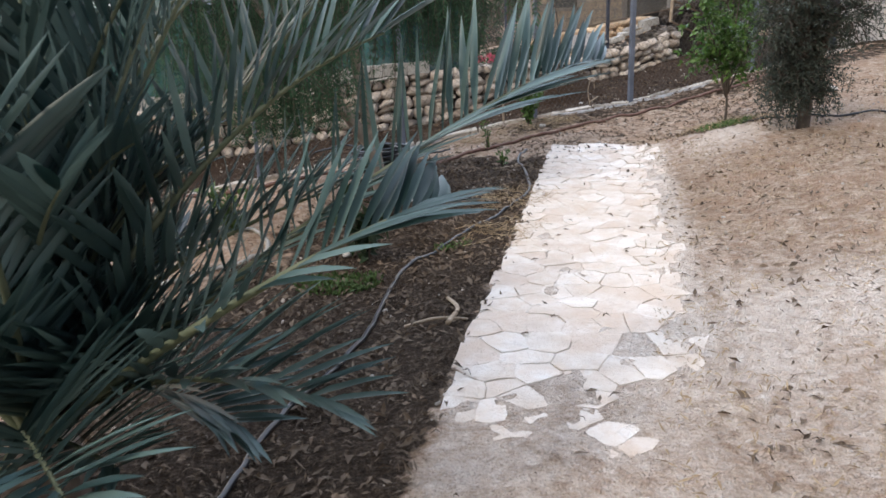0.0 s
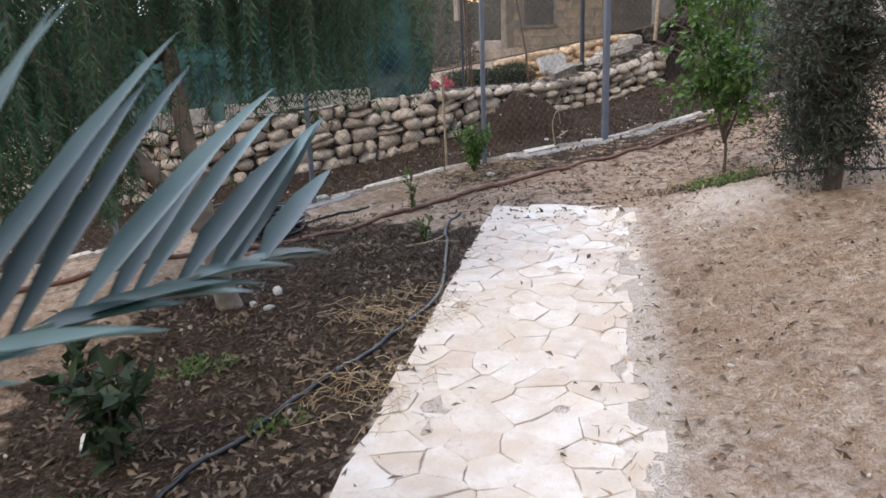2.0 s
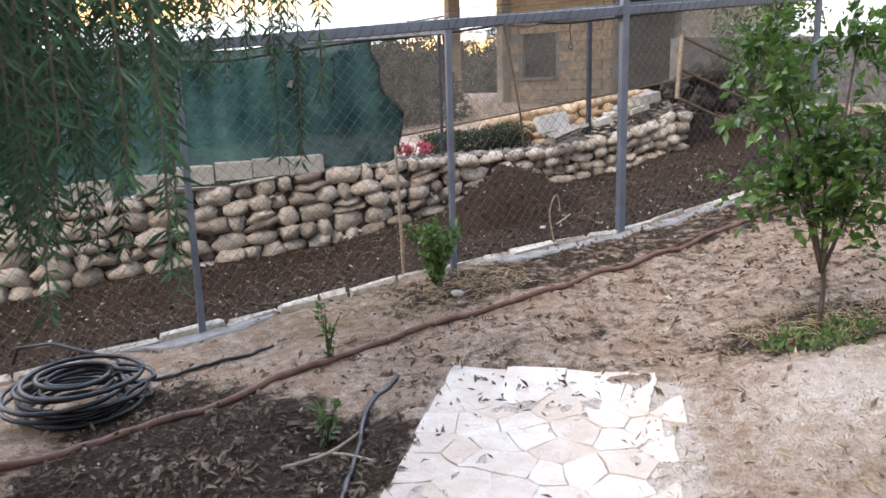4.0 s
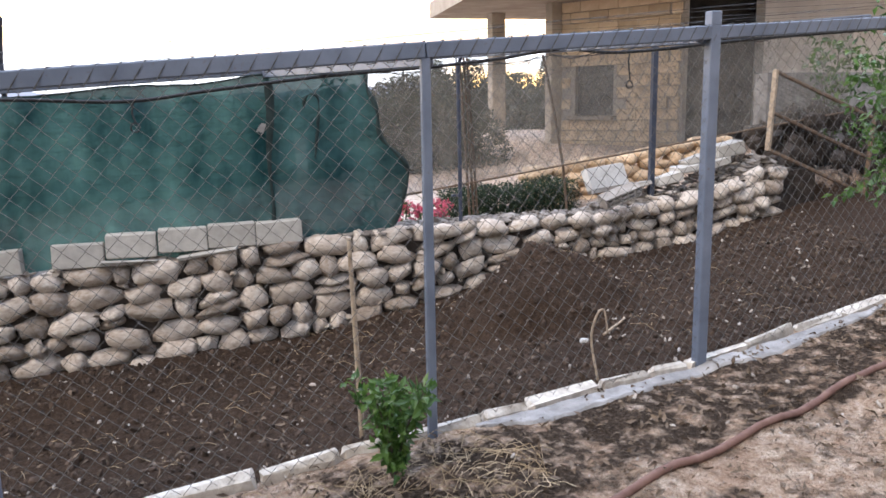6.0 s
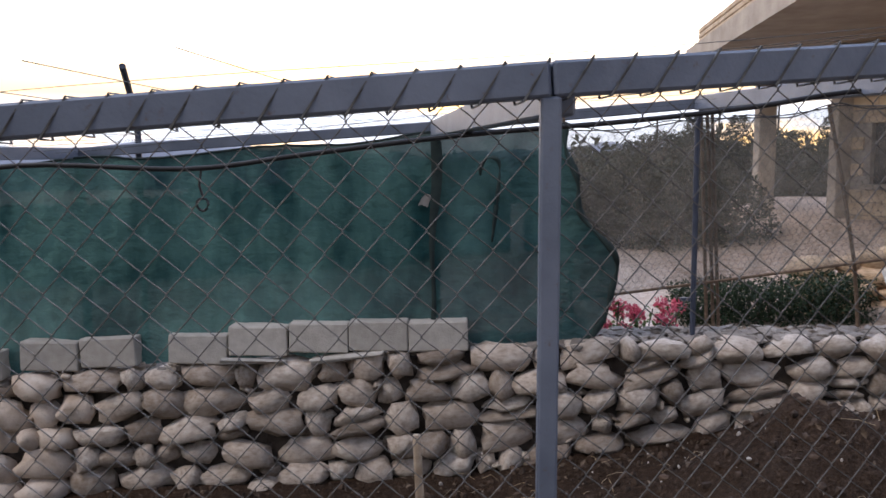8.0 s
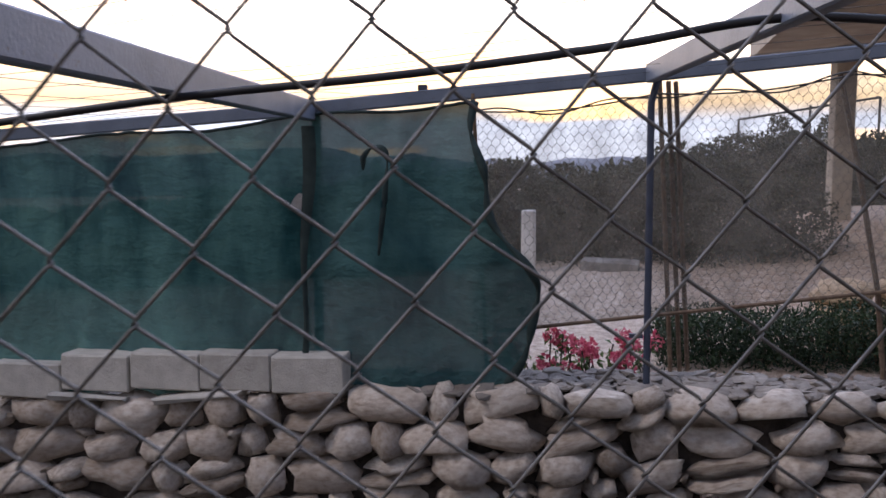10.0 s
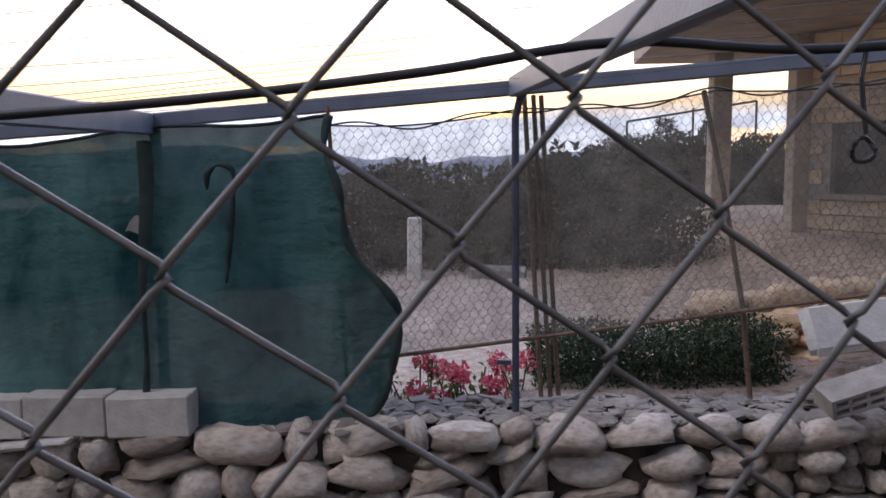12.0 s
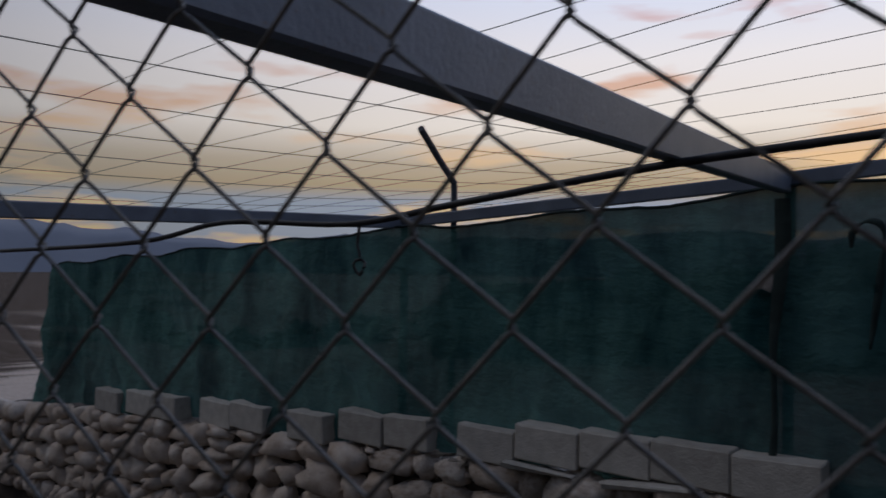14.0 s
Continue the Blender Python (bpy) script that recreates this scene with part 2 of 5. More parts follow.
MAT["litter"] = simple("dry_leaf_litter", (0.055, 0.037, 0.025), (0.24, 0.175, 0.125), 3, 0.9, per="island", bump=0.001)
MAT["straw"] = simple("dry_straw", (0.32, 0.22, 0.12), (0.62, 0.48, 0.32), 3, 0.85, per="island", bump=0.001)
MAT["pebble"] = simple("pale_pebble", (0.34, 0.28, 0.23), (0.64, 0.58, 0.52), 5, 0.9, per="island", bump=0.003)
MAT["palm"] = leafy("date_palm_leaf", (0.012, 0.034, 0.031), (0.150, 0.232, 0.216), 0.18, 0.40, 3)
MAT["palmrib"] = simple("palm_rib", (0.10, 0.12, 0.07), (0.20, 0.21, 0.13), 9, 0.6, bump=0.002)
MAT["pepper"] = leafy("pepper_tree_leaf", (0.014, 0.050, 0.026), (0.065, 0.155, 0.075), 0.35, 0.5)
MAT["citrus"] = leafy("citrus_leaf", (0.030, 0.085, 0.018), (0.135, 0.24, 0.055), 0.35, 0.35)
MAT["olive"] = leafy("olive_leaf", (0.020, 0.030, 0.022), (0.085, 0.105, 0.080), 0.15, 0.5)
MAT["weed"] = leafy("young_green_leaf", (0.045, 0.095, 0.025), (0.15, 0.22, 0.07), 0.3, 0.5)
MAT["moss"] = leafy("low_green_weed", (0.035, 0.07, 0.016), (0.10, 0.16, 0.045), 0.2, 0.7)
MAT["hedge"] = leafy("dark_hedge_leaf", (0.012, 0.026, 0.012), (0.040, 0.070, 0.026), 0.2, 0.6)
MAT["farleaf"] = leafy("far_tree_leaf", (0.045, 0.050, 0.034), (0.085, 0.092, 0.062), 0.2, 0.8)
MAT["hill"] = simple("haze_tinted_hill", (0.20, 0.22, 0.27), (0.25, 0.27, 0.32), 0.02, 1.0, bump=0.0)
MAT["clod"] = simple("earth_clod", (0.025, 0.016, 0.011), (0.12, 0.08, 0.057), 9, 0.95, per="island", bump=0.004)
MAT["flower"] = leafy("pink_petal", (0.55, 0.06, 0.12), (0.85, 0.22, 0.28), 0.35, 0.6)


def sheer(name, c1, c2, clear, fold_shade=4.0):
    """Woven net: partly see-through, partly lit cloth."""
    m = Mat(name, 0.9, 0, 0.1)
    c = m.ramp(m.noise(fold_shade, 5, stretch=(1, 1, 0.35)), (0.3, c1), (0.7, c2))
    m.color(c)
    m.bump(m.noise(2.6, 4, stretch=(1.0, 1.0, 1.8)), 0.16)
    m.bump(m.noise(11, 4), 0.03)
    tl = m.n("ShaderNodeBsdfTranslucent")
    m.link(c, tl.inputs[0])
    a = m.n("ShaderNodeMixShader")
    a.inputs[0].default_value = 0.40
    m.link(m.b.outputs[0], a.inputs[1])
    m.link(tl.outputs[0], a.inputs[2])
    tp = m.n("ShaderNodeBsdfTransparent")
    b = m.n("ShaderNodeMixShader")
    m.link(m.span(m.noise(7, 4), 0.3, 0.7, clear * 0.7, clear * 1.25), b.inputs[0])
    m.link(a.outputs[0], b.inputs[1])
    m.link(tp.outputs[0], b.inputs[2])
    m.link(b.outputs[0], m.t.nodes["Material Output"].inputs[0])
    return m.m


MAT["shade"] = sheer("green_shade_cloth", (0.006, 0.028, 0.030), (0.062, 0.136, 0.122), 0.026, 3.0)
MAT["thinshade"] = sheer("thin_shade_cloth", (0.006, 0.026, 0.029), (0.042, 0.094, 0.090), 0.042, 3.0)
MAT["net"] = sheer("grey_brown_netting", (0.17, 0.15, 0.125), (0.25, 0.225, 0.19), 0.60, 2.0)
MAT["seam"] = simple("dark_cloth_seam", (0.012, 0.022, 0.022), (0.03, 0.05, 0.048), 10, 0.9)

# ---- mesh tools ----
rng = random.Random(7)


class Mesh:
    """Collects corners and faces, then becomes one mesh."""

    def __init__(self):
        self.v, self.f = [], []

    def add(self, vs, fs):
        k = len(self.v)
        self.v.extend(vs)
        self.f.extend([tuple(i + k for i in q) for q in fs])

    def box(self, c, s, m=None):
        x, y, z = (q / 2 for q in s)
        vs = [Vector((a * x, b * y, d * z)) for a in (-1, 1) for b in (-1, 1) for d in (-1, 1)]
        vs = [(m @ q if m else q) + Vector(c) for q in vs]
        self.add(vs, [(0, 1, 3, 2), (4, 6, 7, 5), (0, 4, 5, 1), (2, 3, 7, 6), (0, 2, 6, 4), (1, 5, 7, 3)])

    def rbox(self, c, s, r=0.01, m=None, wob=0.0):
        """A box with chamfered edges."""
        h = [q / 2 for q in s]
        vs, idx = [], {}
        for a in (-1, 1):
            for b in (-1, 1):
                for d in (-1, 1):
                    for ax in range(3):
                        p = [a * (h[0] - r), b * (h[1] - r), d * (h[2] - r)]
                        p[ax] = (a, b, d)[ax] * h[ax]
                        idx[(a, b, d, ax)] = len(vs)
                        q = Vector(p) + Vector((rng.uniform(-wob, wob), rng.uniform(-wob, wob), rng.uniform(-wob, wob)))
                        vs.append((m @ q if m else q) + Vector(c))
        fs = []
        for ax in range(3):
            u, w = [i for i in range(3) if i != ax]
            for sg in (-1, 1):
                ring = []
                for su, sw in ((-1, -1), (1, -1), (1, 1), (-1, 1)):
                    k = [0, 0, 0]
                    k[ax], k[u], k[w] = sg, su, sw
                    ring.append(idx[(*k, ax)])
                fs.append(tuple(ring))
            for su in (-1, 1):
                for sw in (-1, 1):
                    ring = []
                    for sg, face in ((-1, u), (1, u), (1, w), (-1, w)):
                        k = [0, 0, 0]
                        k[ax], k[u], k[w] = sg, su, sw
                        ring.append(idx[(*k, face)])
                    fs.append(tuple(ring))
        for a in (-1, 1):
            for b in (-1, 1):
                for d in (-1, 1):
                    fs.append(tuple(idx[(a, b, d, ax)] for ax in range(3)))
        self.add(vs, fs)

    def tube(self, pts, r, sides=6, cap=True):
        """A round tube along points; r is a number or one a point."""
        pts = [Vector(p) for p in pts]
        rs = r if isinstance(r, (list, tuple)) else [r] * len(pts)
        k = len(self.v)
        ref = Vector((0.13, 0.29, 0.95))
        for i, p in enumerate(pts):
            d = (pts[min(i + 1, len(pts) - 1)] - pts[max(i - 1, 0)])
            if d.length < 1e-9:
                d = Vector((0, 0, 1))
            d.normalize()
            if abs(d.dot(ref)) > 0.97:
                ref = Vector((0.95, 0.2, 0.1))
            a = d.cross(ref).normalized()
            b = d.cross(a)
            for j in range(sides):
                w = 2 * math.pi * j / sides
                self.v.append(p + (a * math.cos(w) + b * math.sin(w)) * rs[i])
        for i in range(len(pts) - 1):
            for j in range(sides):
                q = (j + 1) % sides
                self.f.append((k + i * sides + j, k + i * sides + q, k + (i + 1) * sides + q, k + (i + 1) * sides + j))
        if cap:
            self.f.append(tuple(k + j for j in range(sides))[::-1])
            self.f.append(tuple(k + (len(pts) - 1) * sides + j for j in range(sides)))

    def beam(self, a, b, w, h, up=(0, 0, 1), r=0.006):
        """A square tube between two points."""
        a, b = Vector(a), Vector(b)
        d = (b - a)
        n = d.length
        d.normalize()
        s = d.cross(Vector(up)).normalized()
        u = s.cross(d)
        m = Matrix((d, s, u)).transposed()
        self.rbox((a + b) / 2, (n, w, h), r, m)

    def leaf(self, p, d, n, length, width, bend=0.15):
        """A pointed leaf of four triangles, folded along its rib."""
        d = d.normalized()
        s = d.cross(n)
        if s.length < 1e-6:
            s = d.cross(Vector((0.3, 0.9, 0.2)))
        s.normalize()
        n = s.cross(d)
        mid = p + d * length * 0.45 + n * length * bend * 0.5
        tip = p + d * length - n * length * bend * 0.3
        k = len(self.v)
        self.v.extend([p, mid + s * width / 2 + n * width * 0.18, tip, mid - s * width / 2 + n * width * 0.18, mid])
        self.f.extend([(k, k + 1, k + 4), (k + 1, k + 2, k + 4), (k, k + 4, k + 3), (k + 4, k + 2, k + 3)])

    def data(self, name, mat, smooth=False):
        me = bpy.data.meshes.new(name)
        me.from_pydata([tuple(q) for q in self.v], [], self.f)
        me.materials.append(mat)
        if smooth:
            me.polygons.foreach_set("use_smooth", [True] * len(me.polygons))
        me.update()
        return me


def thing(name, label, category, group="", kind="", at=(0, 0, 0)):
    ob = new(name)
    ob.location = at
    ob.empty_display_size = 0.1
    return tagged(ob, label, category, group, kind)


def part(name, mesh, mat, parent=None, label="", smooth=False, kind=""):
    """One mesh under a thing; the mesh is given in world places."""
    ob = new(name, mesh.data(name, mat, smooth))
    if parent:
        ob.parent = parent
        base = parent.location.copy()
        if parent.parent:
            base += parent.parent.location
        ob.data.transform(Matrix.Translation(-base))
    return tagged(ob, label, kind=kind)


def solo(name, mesh, mat, label, category, group="", kind="", smooth=False):
    """A thing that is one single mesh."""
    c = Vector((0, 0, 0))
    for q in mesh.v:
        c += Vector(q)
    c /= max(1, len(mesh.v))
    c.z = min(Vector(q).z for q in mesh.v)
    ob = new(name, mesh.data(name, mat, smooth))
    ob.data.transform(Matrix.Translation(-c))
    ob.location = c
    return tagged(ob, label, category, group, kind)


def lerp(table, x):
    """Piecewise straight interpolation of (x, value) pairs."""
    if x <= table[0][0]:
        return table[0][1]
    for (a, va), (b, vb) in zip(table, table[1:]):
        if x <= b:
            return va + (vb - va) * (x - a) / (b - a)
    return table[-1][1]


def step(a, b, x):
    t = min(1.0, max(0.0, (x - a) / (b - a)))
    return t * t * (3 - 2 * t)


def fbm(x, y, s, seed=0.0):
    return noise.fractal(Vector((x * s, y * s, seed)), 1.0, 2.0, 4)


def spline(pts, steps=8):
    """A smooth line through points."""
    pts = [Vector(p) for p in pts]
    out = []
    for i in range(len(pts) - 1):
        p0, p1, p2, p3 = pts[max(0, i - 1)], pts[i], pts[i + 1], pts[min(len(pts) - 1, i + 2)]
        for k in range(steps):
            t = k / steps
            out.append(0.5 * (2 * p1 + (p2 - p0) * t + (2 * p0 - 5 * p1 + 4 * p2 - p3) * t * t + (3 * p1 - p0 - 3 * p2 + p3) * t ** 3))
    out.append(pts[-1])
    return out


# ---- plan ----
FRONT_Y = ((-9.0, -0.50), (-3.58, -0.33), (-1.72, -0.31), (0.0, 0.05), (1.8, 0.38), (6.0, 1.20))
KERB_Z = ((-9.0, -0.85), (-5.4, -0.46), (-3.58, -0.25), (-1.72, -0.02), (0.0, 0.02), (2.0, 0.20), (6.0, 0.55))
RAIL_Z = ((-9.0, 1.22), (-3.58, 1.635), (-1.72, 1.77), (0.0, 1.895), (1.8, 2.02), (6.0, 2.3))
BASE_Z = ((-11.0, -1.25), (-6.0, -0.85), (-4.0, -0.66), (-2.8, -0.60), (-1.7, -0.51), (-0.8, -0.34), (0.8, -0.07), (2.0, 0.03), (3.0, 0.28), (4.2, 0.45), (7.0, 0.6))
TOP_Z = ((-11.0, -0.35), (-8.4, -0.10), (-5.5, 0.08), (-4.1, 0.18), (-3.1, 0.22), (-2.0, 0.33), (-0.8, 0.39), (0.0, 0.40), (1.2, 0.42), (2.4, 0.60), (3.0, 0.76), (3.5, 0.80))
BACK_Z = ((-11.0, 1.30), (-9.7, 1.36), (-4.6, 1.70), (-3.27, 1.775), (-0.44, 2.01), (0.64, 2.10), (4.5, 2.42))
WALL_Y, FENCE_Y = 3.3, 3.52
PATH_A, PATH_U, PATH_V = Vector((-5.69, -7.09, 0)), Vector((0.546, 0.838, 0)), Vector((0.838, -0.546, 0))
PATH_W = 1.06


def uv(x, y):
    d = Vector((x, y, 0)) - PATH_A
    return d.dot(PATH_U), d.dot(PATH_V)


def ground_z(x, y, rough=True):
    fy = lerp(FRONT_Y, x)
    kz = lerp(KERB_Z, x)
    bz = lerp(BASE_Z, x)
    u, v = uv(x, y)
    # garden side
    g = -0.115 + 0.012 * (u - 3) * step(1, 5, u)
    g += 0.26 * step(1.0, 2.9, v) + 0.16 * step(2.9, 8, v)
    g += -0.05 * step(0.0, -0.5, v) * step(-3.4, -2.0, v) * step(-3.5, -1.0, u)
    g += 0.09 * math.exp(-((v + 2.0) / 0.35) ** 2) * step(2.2, 3.4, u)
    g -= 0.10 * math.exp(-(((x + 3.2) ** 2 + (y + 2.45) ** 2) / 0.05))
    g += 0.13 * math.exp(-(((x + 1.2) / 0.6) ** 2 + ((y + 3.35) / 0.5) ** 2))
    if v < -3:
        g -= 0.07 * (-3 - v)
    w = step(-2.3, -0.25, y - fy)
    z = g * (1 - w) + (kz - 0.035) * w
    # inside the pen
    if y > fy:
        t = min(1.0, (y - fy) / (WALL_Y - fy))
        z = (kz - 0.05) * (1 - t) + bz * t
        z -= 0.10 * math.sin(math.pi * t) * step(-0.5, -2.5, x)
        md = math.hypot((x + 0.20) / 0.80, (y - 1.9) / 0.78) + 0.10 * fbm(x, y, 1.8, 2)
        z += 0.60 * max(0.0, 1 - md ** 1.35) ** 1.05 * (1 + 0.10 * fbm(x, y, 5.0, 9))
        z += 0.13 * math.exp(-(((x + 3.6) / 0.7) ** 2 + ((y - 2.4) / 0.5) ** 2))
        z += 0.12 * math.exp(-(((x - 2.2) / 0.9) ** 2 + ((y - 2.0) / 0.6) ** 2))
    # yard behind the wall
    if y > WALL_Y + 0.12:
        s = step(WALL_Y + 0.12, WALL_Y + 0.32, y)
        yard = lerp(TOP_Z, x) - 0.14 + 0.012 * min(y - 3.5, 12)
        if y > 18:
            yard -= 0.05 * (min(y, 70) - 18)
        z = z * (1 - s) + yard * s
    if x < -9:
        z -= 0.12 * (min(-x, 90) - 9)
    if rough:
        rr = 1.0 if -0.1 < v < PATH_W + 0.1 and u < 5.8 else 1.9
        z += 0.020 * rr ** 0.5 * fbm(x, y, 2.3) + 0.03 * step(1.1, 1.8, v) * fbm(x, y, 1.1, 6) + 0.008 * rr * fbm(x, y, 9.0, 3.0)
        if fy < y < WALL_Y:
            z += 0.018 * fbm(x, y, 7.0, 5.0)
    return z


def zone(x, y):
    fy = lerp(FRONT_Y, x)
    u, v = uv(x, y)
    mulch = step(0.10, -0.10, v) * step(-1.85, -1.35, v + 0.25 * fbm(x, y, 1.5)) * step(5.6, 5.0, u + 0.4 * v)
    mulch = max(mulch, 0.75 * step(-3.2, -3.8, v) * step(4, 2, u))
    mulch = max(mulch, 0.95 * math.exp(-(((x + 0.75) ** 2 + ((y + 2.75) * 1.3) ** 2) / 0.32) ** 2))
    mulch = max(mulch, 0.8 * step(2.4, 3.0, v) * step(2.0, 1.2, abs(u - 2.6)) * step(0.0, 0.35, fbm(x, y, 1.1, 4)))
    mulch = max(mulch, 0.62 * step(-1.15, -0.7, y - fy) * step(-0.02, -0.1, y - fy) * step(-2.9, -2.0, x))
    mulch = max(mulch, 0.31 * step(-2.7, -2.2, y - fy) * step(-0.6, -1.0, y - fy) * step(-3.4, -2.6, x) * step(3.0, 2.0, x))
    pen = step(0.03, 0.12, y - fy) * step(3.7, 3.4, y)
    pale = 1.35 * step(-0.05, 0.08, v) * step(PATH_W + 0.25, PATH_W - 0.1, v) * step(5.85, 5.65, u) * (0.42 + 0.58 * step(0.2, 0.9, u + 0.3 * fbm(x, y, 2.0, 3)))
    pale = max(pale, (0.72 + 0.35 * fbm(x, y, 1.2, 8)) * step(PATH_W - 0.1, PATH_W + 0.2, v) * step(3.4, 1.2, u + 0.15 * v + 0.5 * fbm(x, y, 0.9, 4)) * (0.35 + 0.65 * step(-0.2, 0.9, u)))
    pale = max(pale, 0.95 * math.exp(-(((x + 1.25) / 0.62) ** 2 + ((y + 3.45 - 0.25 * (x + 1.25)) / 0.42) ** 2)))
    pale = max(pale, (0.75 - 0.4 * step(-0.2, 0.8, x)) * step(3.6, 3.9, y))
    pale = max(pale, 0.15 * step(-0.50, -0.30, y - fy) * step(-0.0, -0.05, y - fy))
    return mulch, pen, pale


def stretch_axis(lo, hi, fine, far):
    xs = [lo]
    while xs[-1] < hi:
        xs.append(xs[-1] + fine)
    d, s, left = fine, xs[-1], []
    while s < far:
        d *= 1.28
        s += d
        xs.append(s)
    d, s = fine, lo
    while s > -far:
        d *= 1.28
        s -= d
        left.append(s)
    return left[::-1] + xs


def build_ground():
    xs = stretch_axis(-8.0, 4.0, 0.065, 900)
    ys = stretch_axis(-9.6, 4.2, 0.065, 900)
    m = Mesh()
    cols = []
    for y in ys:
        for x in xs:
            m.v.append((x, y, ground_z(x, y)))
            cols.extend((*zone(x, y), 1.0))
    w = len(xs)
    for j in range(len(ys) - 1):
        for i in range(w - 1):
            m.f.append((j * w + i, j * w + i + 1, (j + 1) * w + i + 1, (j + 1) * w + i))
    ob = new("ground", m.data("ground", MAT["ground"], True))
    layer = ob.data.color_attributes.new("zone", "FLOAT_COLOR", "POINT")
    layer.data.foreach_set("color", cols)
    return tagged(ob, "dry tan garden soil with dark mulch and brown pen earth", "ground", kind="structure")


ground = build_ground()

# ---- stone retaining wall ----


def rock_data(name, mat, seed, sub=2, squash=(1, 1, 1), lump=0.28, cuts=0):
    """A lumpy stone about one unit across; cuts gives it flat broken sides."""
    bm = bmesh.new()
    bmesh.ops.create_icosphere(bm, subdivisions=sub, radius=0.5)
    rr = random.Random(int(seed * 100))
    planes = []
    for i in range(cuts):
        d = Vector((rr.uniform(-1, 1), rr.uniform(-1, 0.4), rr.uniform(-1, 1))).normalized()
        planes.append((d, rr.uniform(0.37, 0.47)))
    for q in bm.verts:
        d = q.co.normalized()
        # squared-off ellipsoid with low lumps
        p = Vector([math.copysign(abs(c) ** 0.82, c) for c in d])
        k = 0.5 * (1 + lump * noise.noise(d * 1.5 + Vector((seed * 3.1, seed, 0))) + lump * 0.35 * noise.noise(d * 4 + Vector((seed, 0, seed * 2))))
        p = p * k
        for n, lim in planes:
            over = p.dot(n) - lim
            if over > 0:
                p -= n * over * 0.88
        q.co = Vector((p.x * squash[0], p.y * squash[1], p.z * squash[2]))
    me = bpy.data.meshes.new(name)
    bm.to_mesh(me)
    bm.free()
    me.materials.append(mat)
    me.polygons.foreach_set("use_smooth", [True] * len(me.polygons))
    return me


def build_stone_wall():
    wall = thing("wall_stone", "dry-laid rounded fieldstone retaining wall with pale dusty stones", "wall", kind="structure", at=(-1, WALL_Y, -0.4))
    # earth core behind the stones, near black so the gaps read as shaded
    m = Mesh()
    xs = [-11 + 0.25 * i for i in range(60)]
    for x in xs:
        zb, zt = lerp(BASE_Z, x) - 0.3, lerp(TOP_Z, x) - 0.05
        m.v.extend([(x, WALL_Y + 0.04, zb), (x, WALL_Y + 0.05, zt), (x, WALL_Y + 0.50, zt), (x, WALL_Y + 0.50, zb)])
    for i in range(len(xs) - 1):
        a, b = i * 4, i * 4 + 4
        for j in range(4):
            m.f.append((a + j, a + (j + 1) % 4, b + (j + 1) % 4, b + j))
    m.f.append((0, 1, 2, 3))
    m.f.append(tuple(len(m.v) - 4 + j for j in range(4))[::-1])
    part("wall_core", m, MAT["core"], wall, "earth packed behind the stones, darkened to give shade in the gaps")
    shapes = [rock_data("stone", MAT["fieldstone"], 1.7 + i * 2.3, 2, (1, 1, 1), 0.52, i % 4) for i in range(36)]
    r = random.Random(21)
    far = []

    def course(k, x):
        """Height of the bed under course k: uneven, and never level."""
        zb, zt = lerp(BASE_Z, x) - 0.05, lerp(TOP_Z, x) + 0.01
        n = 5.0 if zt - zb > 0.72 else 4.0 if zt - zb > 0.5 else 3.0
        f = min(1.0, k / n)
        w = 0 if f in (0.0, 1.0) else 1
        return zb + (zt - zb) * f + w * (0.045 * noise.noise(Vector((x * 1.7, k * 5.3, 0))) + 0.02 * noise.noise(Vector((x * 5.1, k * 3.1, 4))))

    def lay(cx, cz, w, h, tilt, back=0.0):
        cy = WALL_Y + 0.04 + r.uniform(-0.05, 0.04) + back
        M = Matrix.LocRotScale((cx, cy, cz), Euler((r.uniform(-0.25, 0.25), tilt, r.uniform(-0.25, 0.25))), (w, 0.22 + r.uniform(-0.04, 0.04), h))
        if cx > -4.6:
            ob = new("stone", r.choice(shapes))
            ob.parent = wall
            ob.matrix_local = Matrix.Translation(-wall.location) @ M
        else:
            far.append(M)
    for c in range(5):
        x = -10.6 + r.uniform(0, 0.2)
        while x < 3.25:
            lo, hi = course(c, x), course(c + 1, x)
            if hi - lo < 0.03:
                x += 0.15
                continue
            # boulders on the crown of the wall are rounder, those below longer
            w = (hi - lo) * r.choice((0.9, 1.1, 1.4, 1.7, 2.0, 2.5)) * r.uniform(0.85, 1.15)
            w = min(0.42, max(0.09, w))
            cx = x + w / 2
            lo, hi = course(c, cx), course(c + 1, cx)
            h = hi - lo
            slope = -math.atan2(course(c, cx + 0.1) - course(c, cx - 0.1), 0.2) + r.uniform(-0.16, 0.16)
            if w > 0.17 and h > 0.13 and r.random() < 0.13:
                f = r.uniform(0.4, 0.6)
                lay(cx, lo + h * f / 2, w * 1.06, h * f * 1.10, slope)
                lay(cx + r.uniform(-0.02, 0.02), lo + h * (f + 1) / 2, w * r.uniform(0.75, 1.05), h * (1 - f) * 1.12, slope)
            else:
                lay(cx, (lo + hi) / 2, w * r.uniform(1.0, 1.10), h * r.uniform(0.92, 1.22), slope)
            # chips wedged in the joint
            if r.random() < 0.35:
                lay(x + r.uniform(-0.01, 0.01), lo + h * r.uniform(0.0, 1.0), r.uniform(0.04, 0.10), r.uniform(0.03, 0.06), r.uniform(-0.6, 0.6), 0.03)
            x += w
    m = Mesh()
    tris = [[tuple(p.vertices) for p in s.polygons] for s in shapes]
    for M in far:
        i = r.randrange(len(shapes))
        m.add([M @ q.co for q in shapes[i].vertices], tris[i])
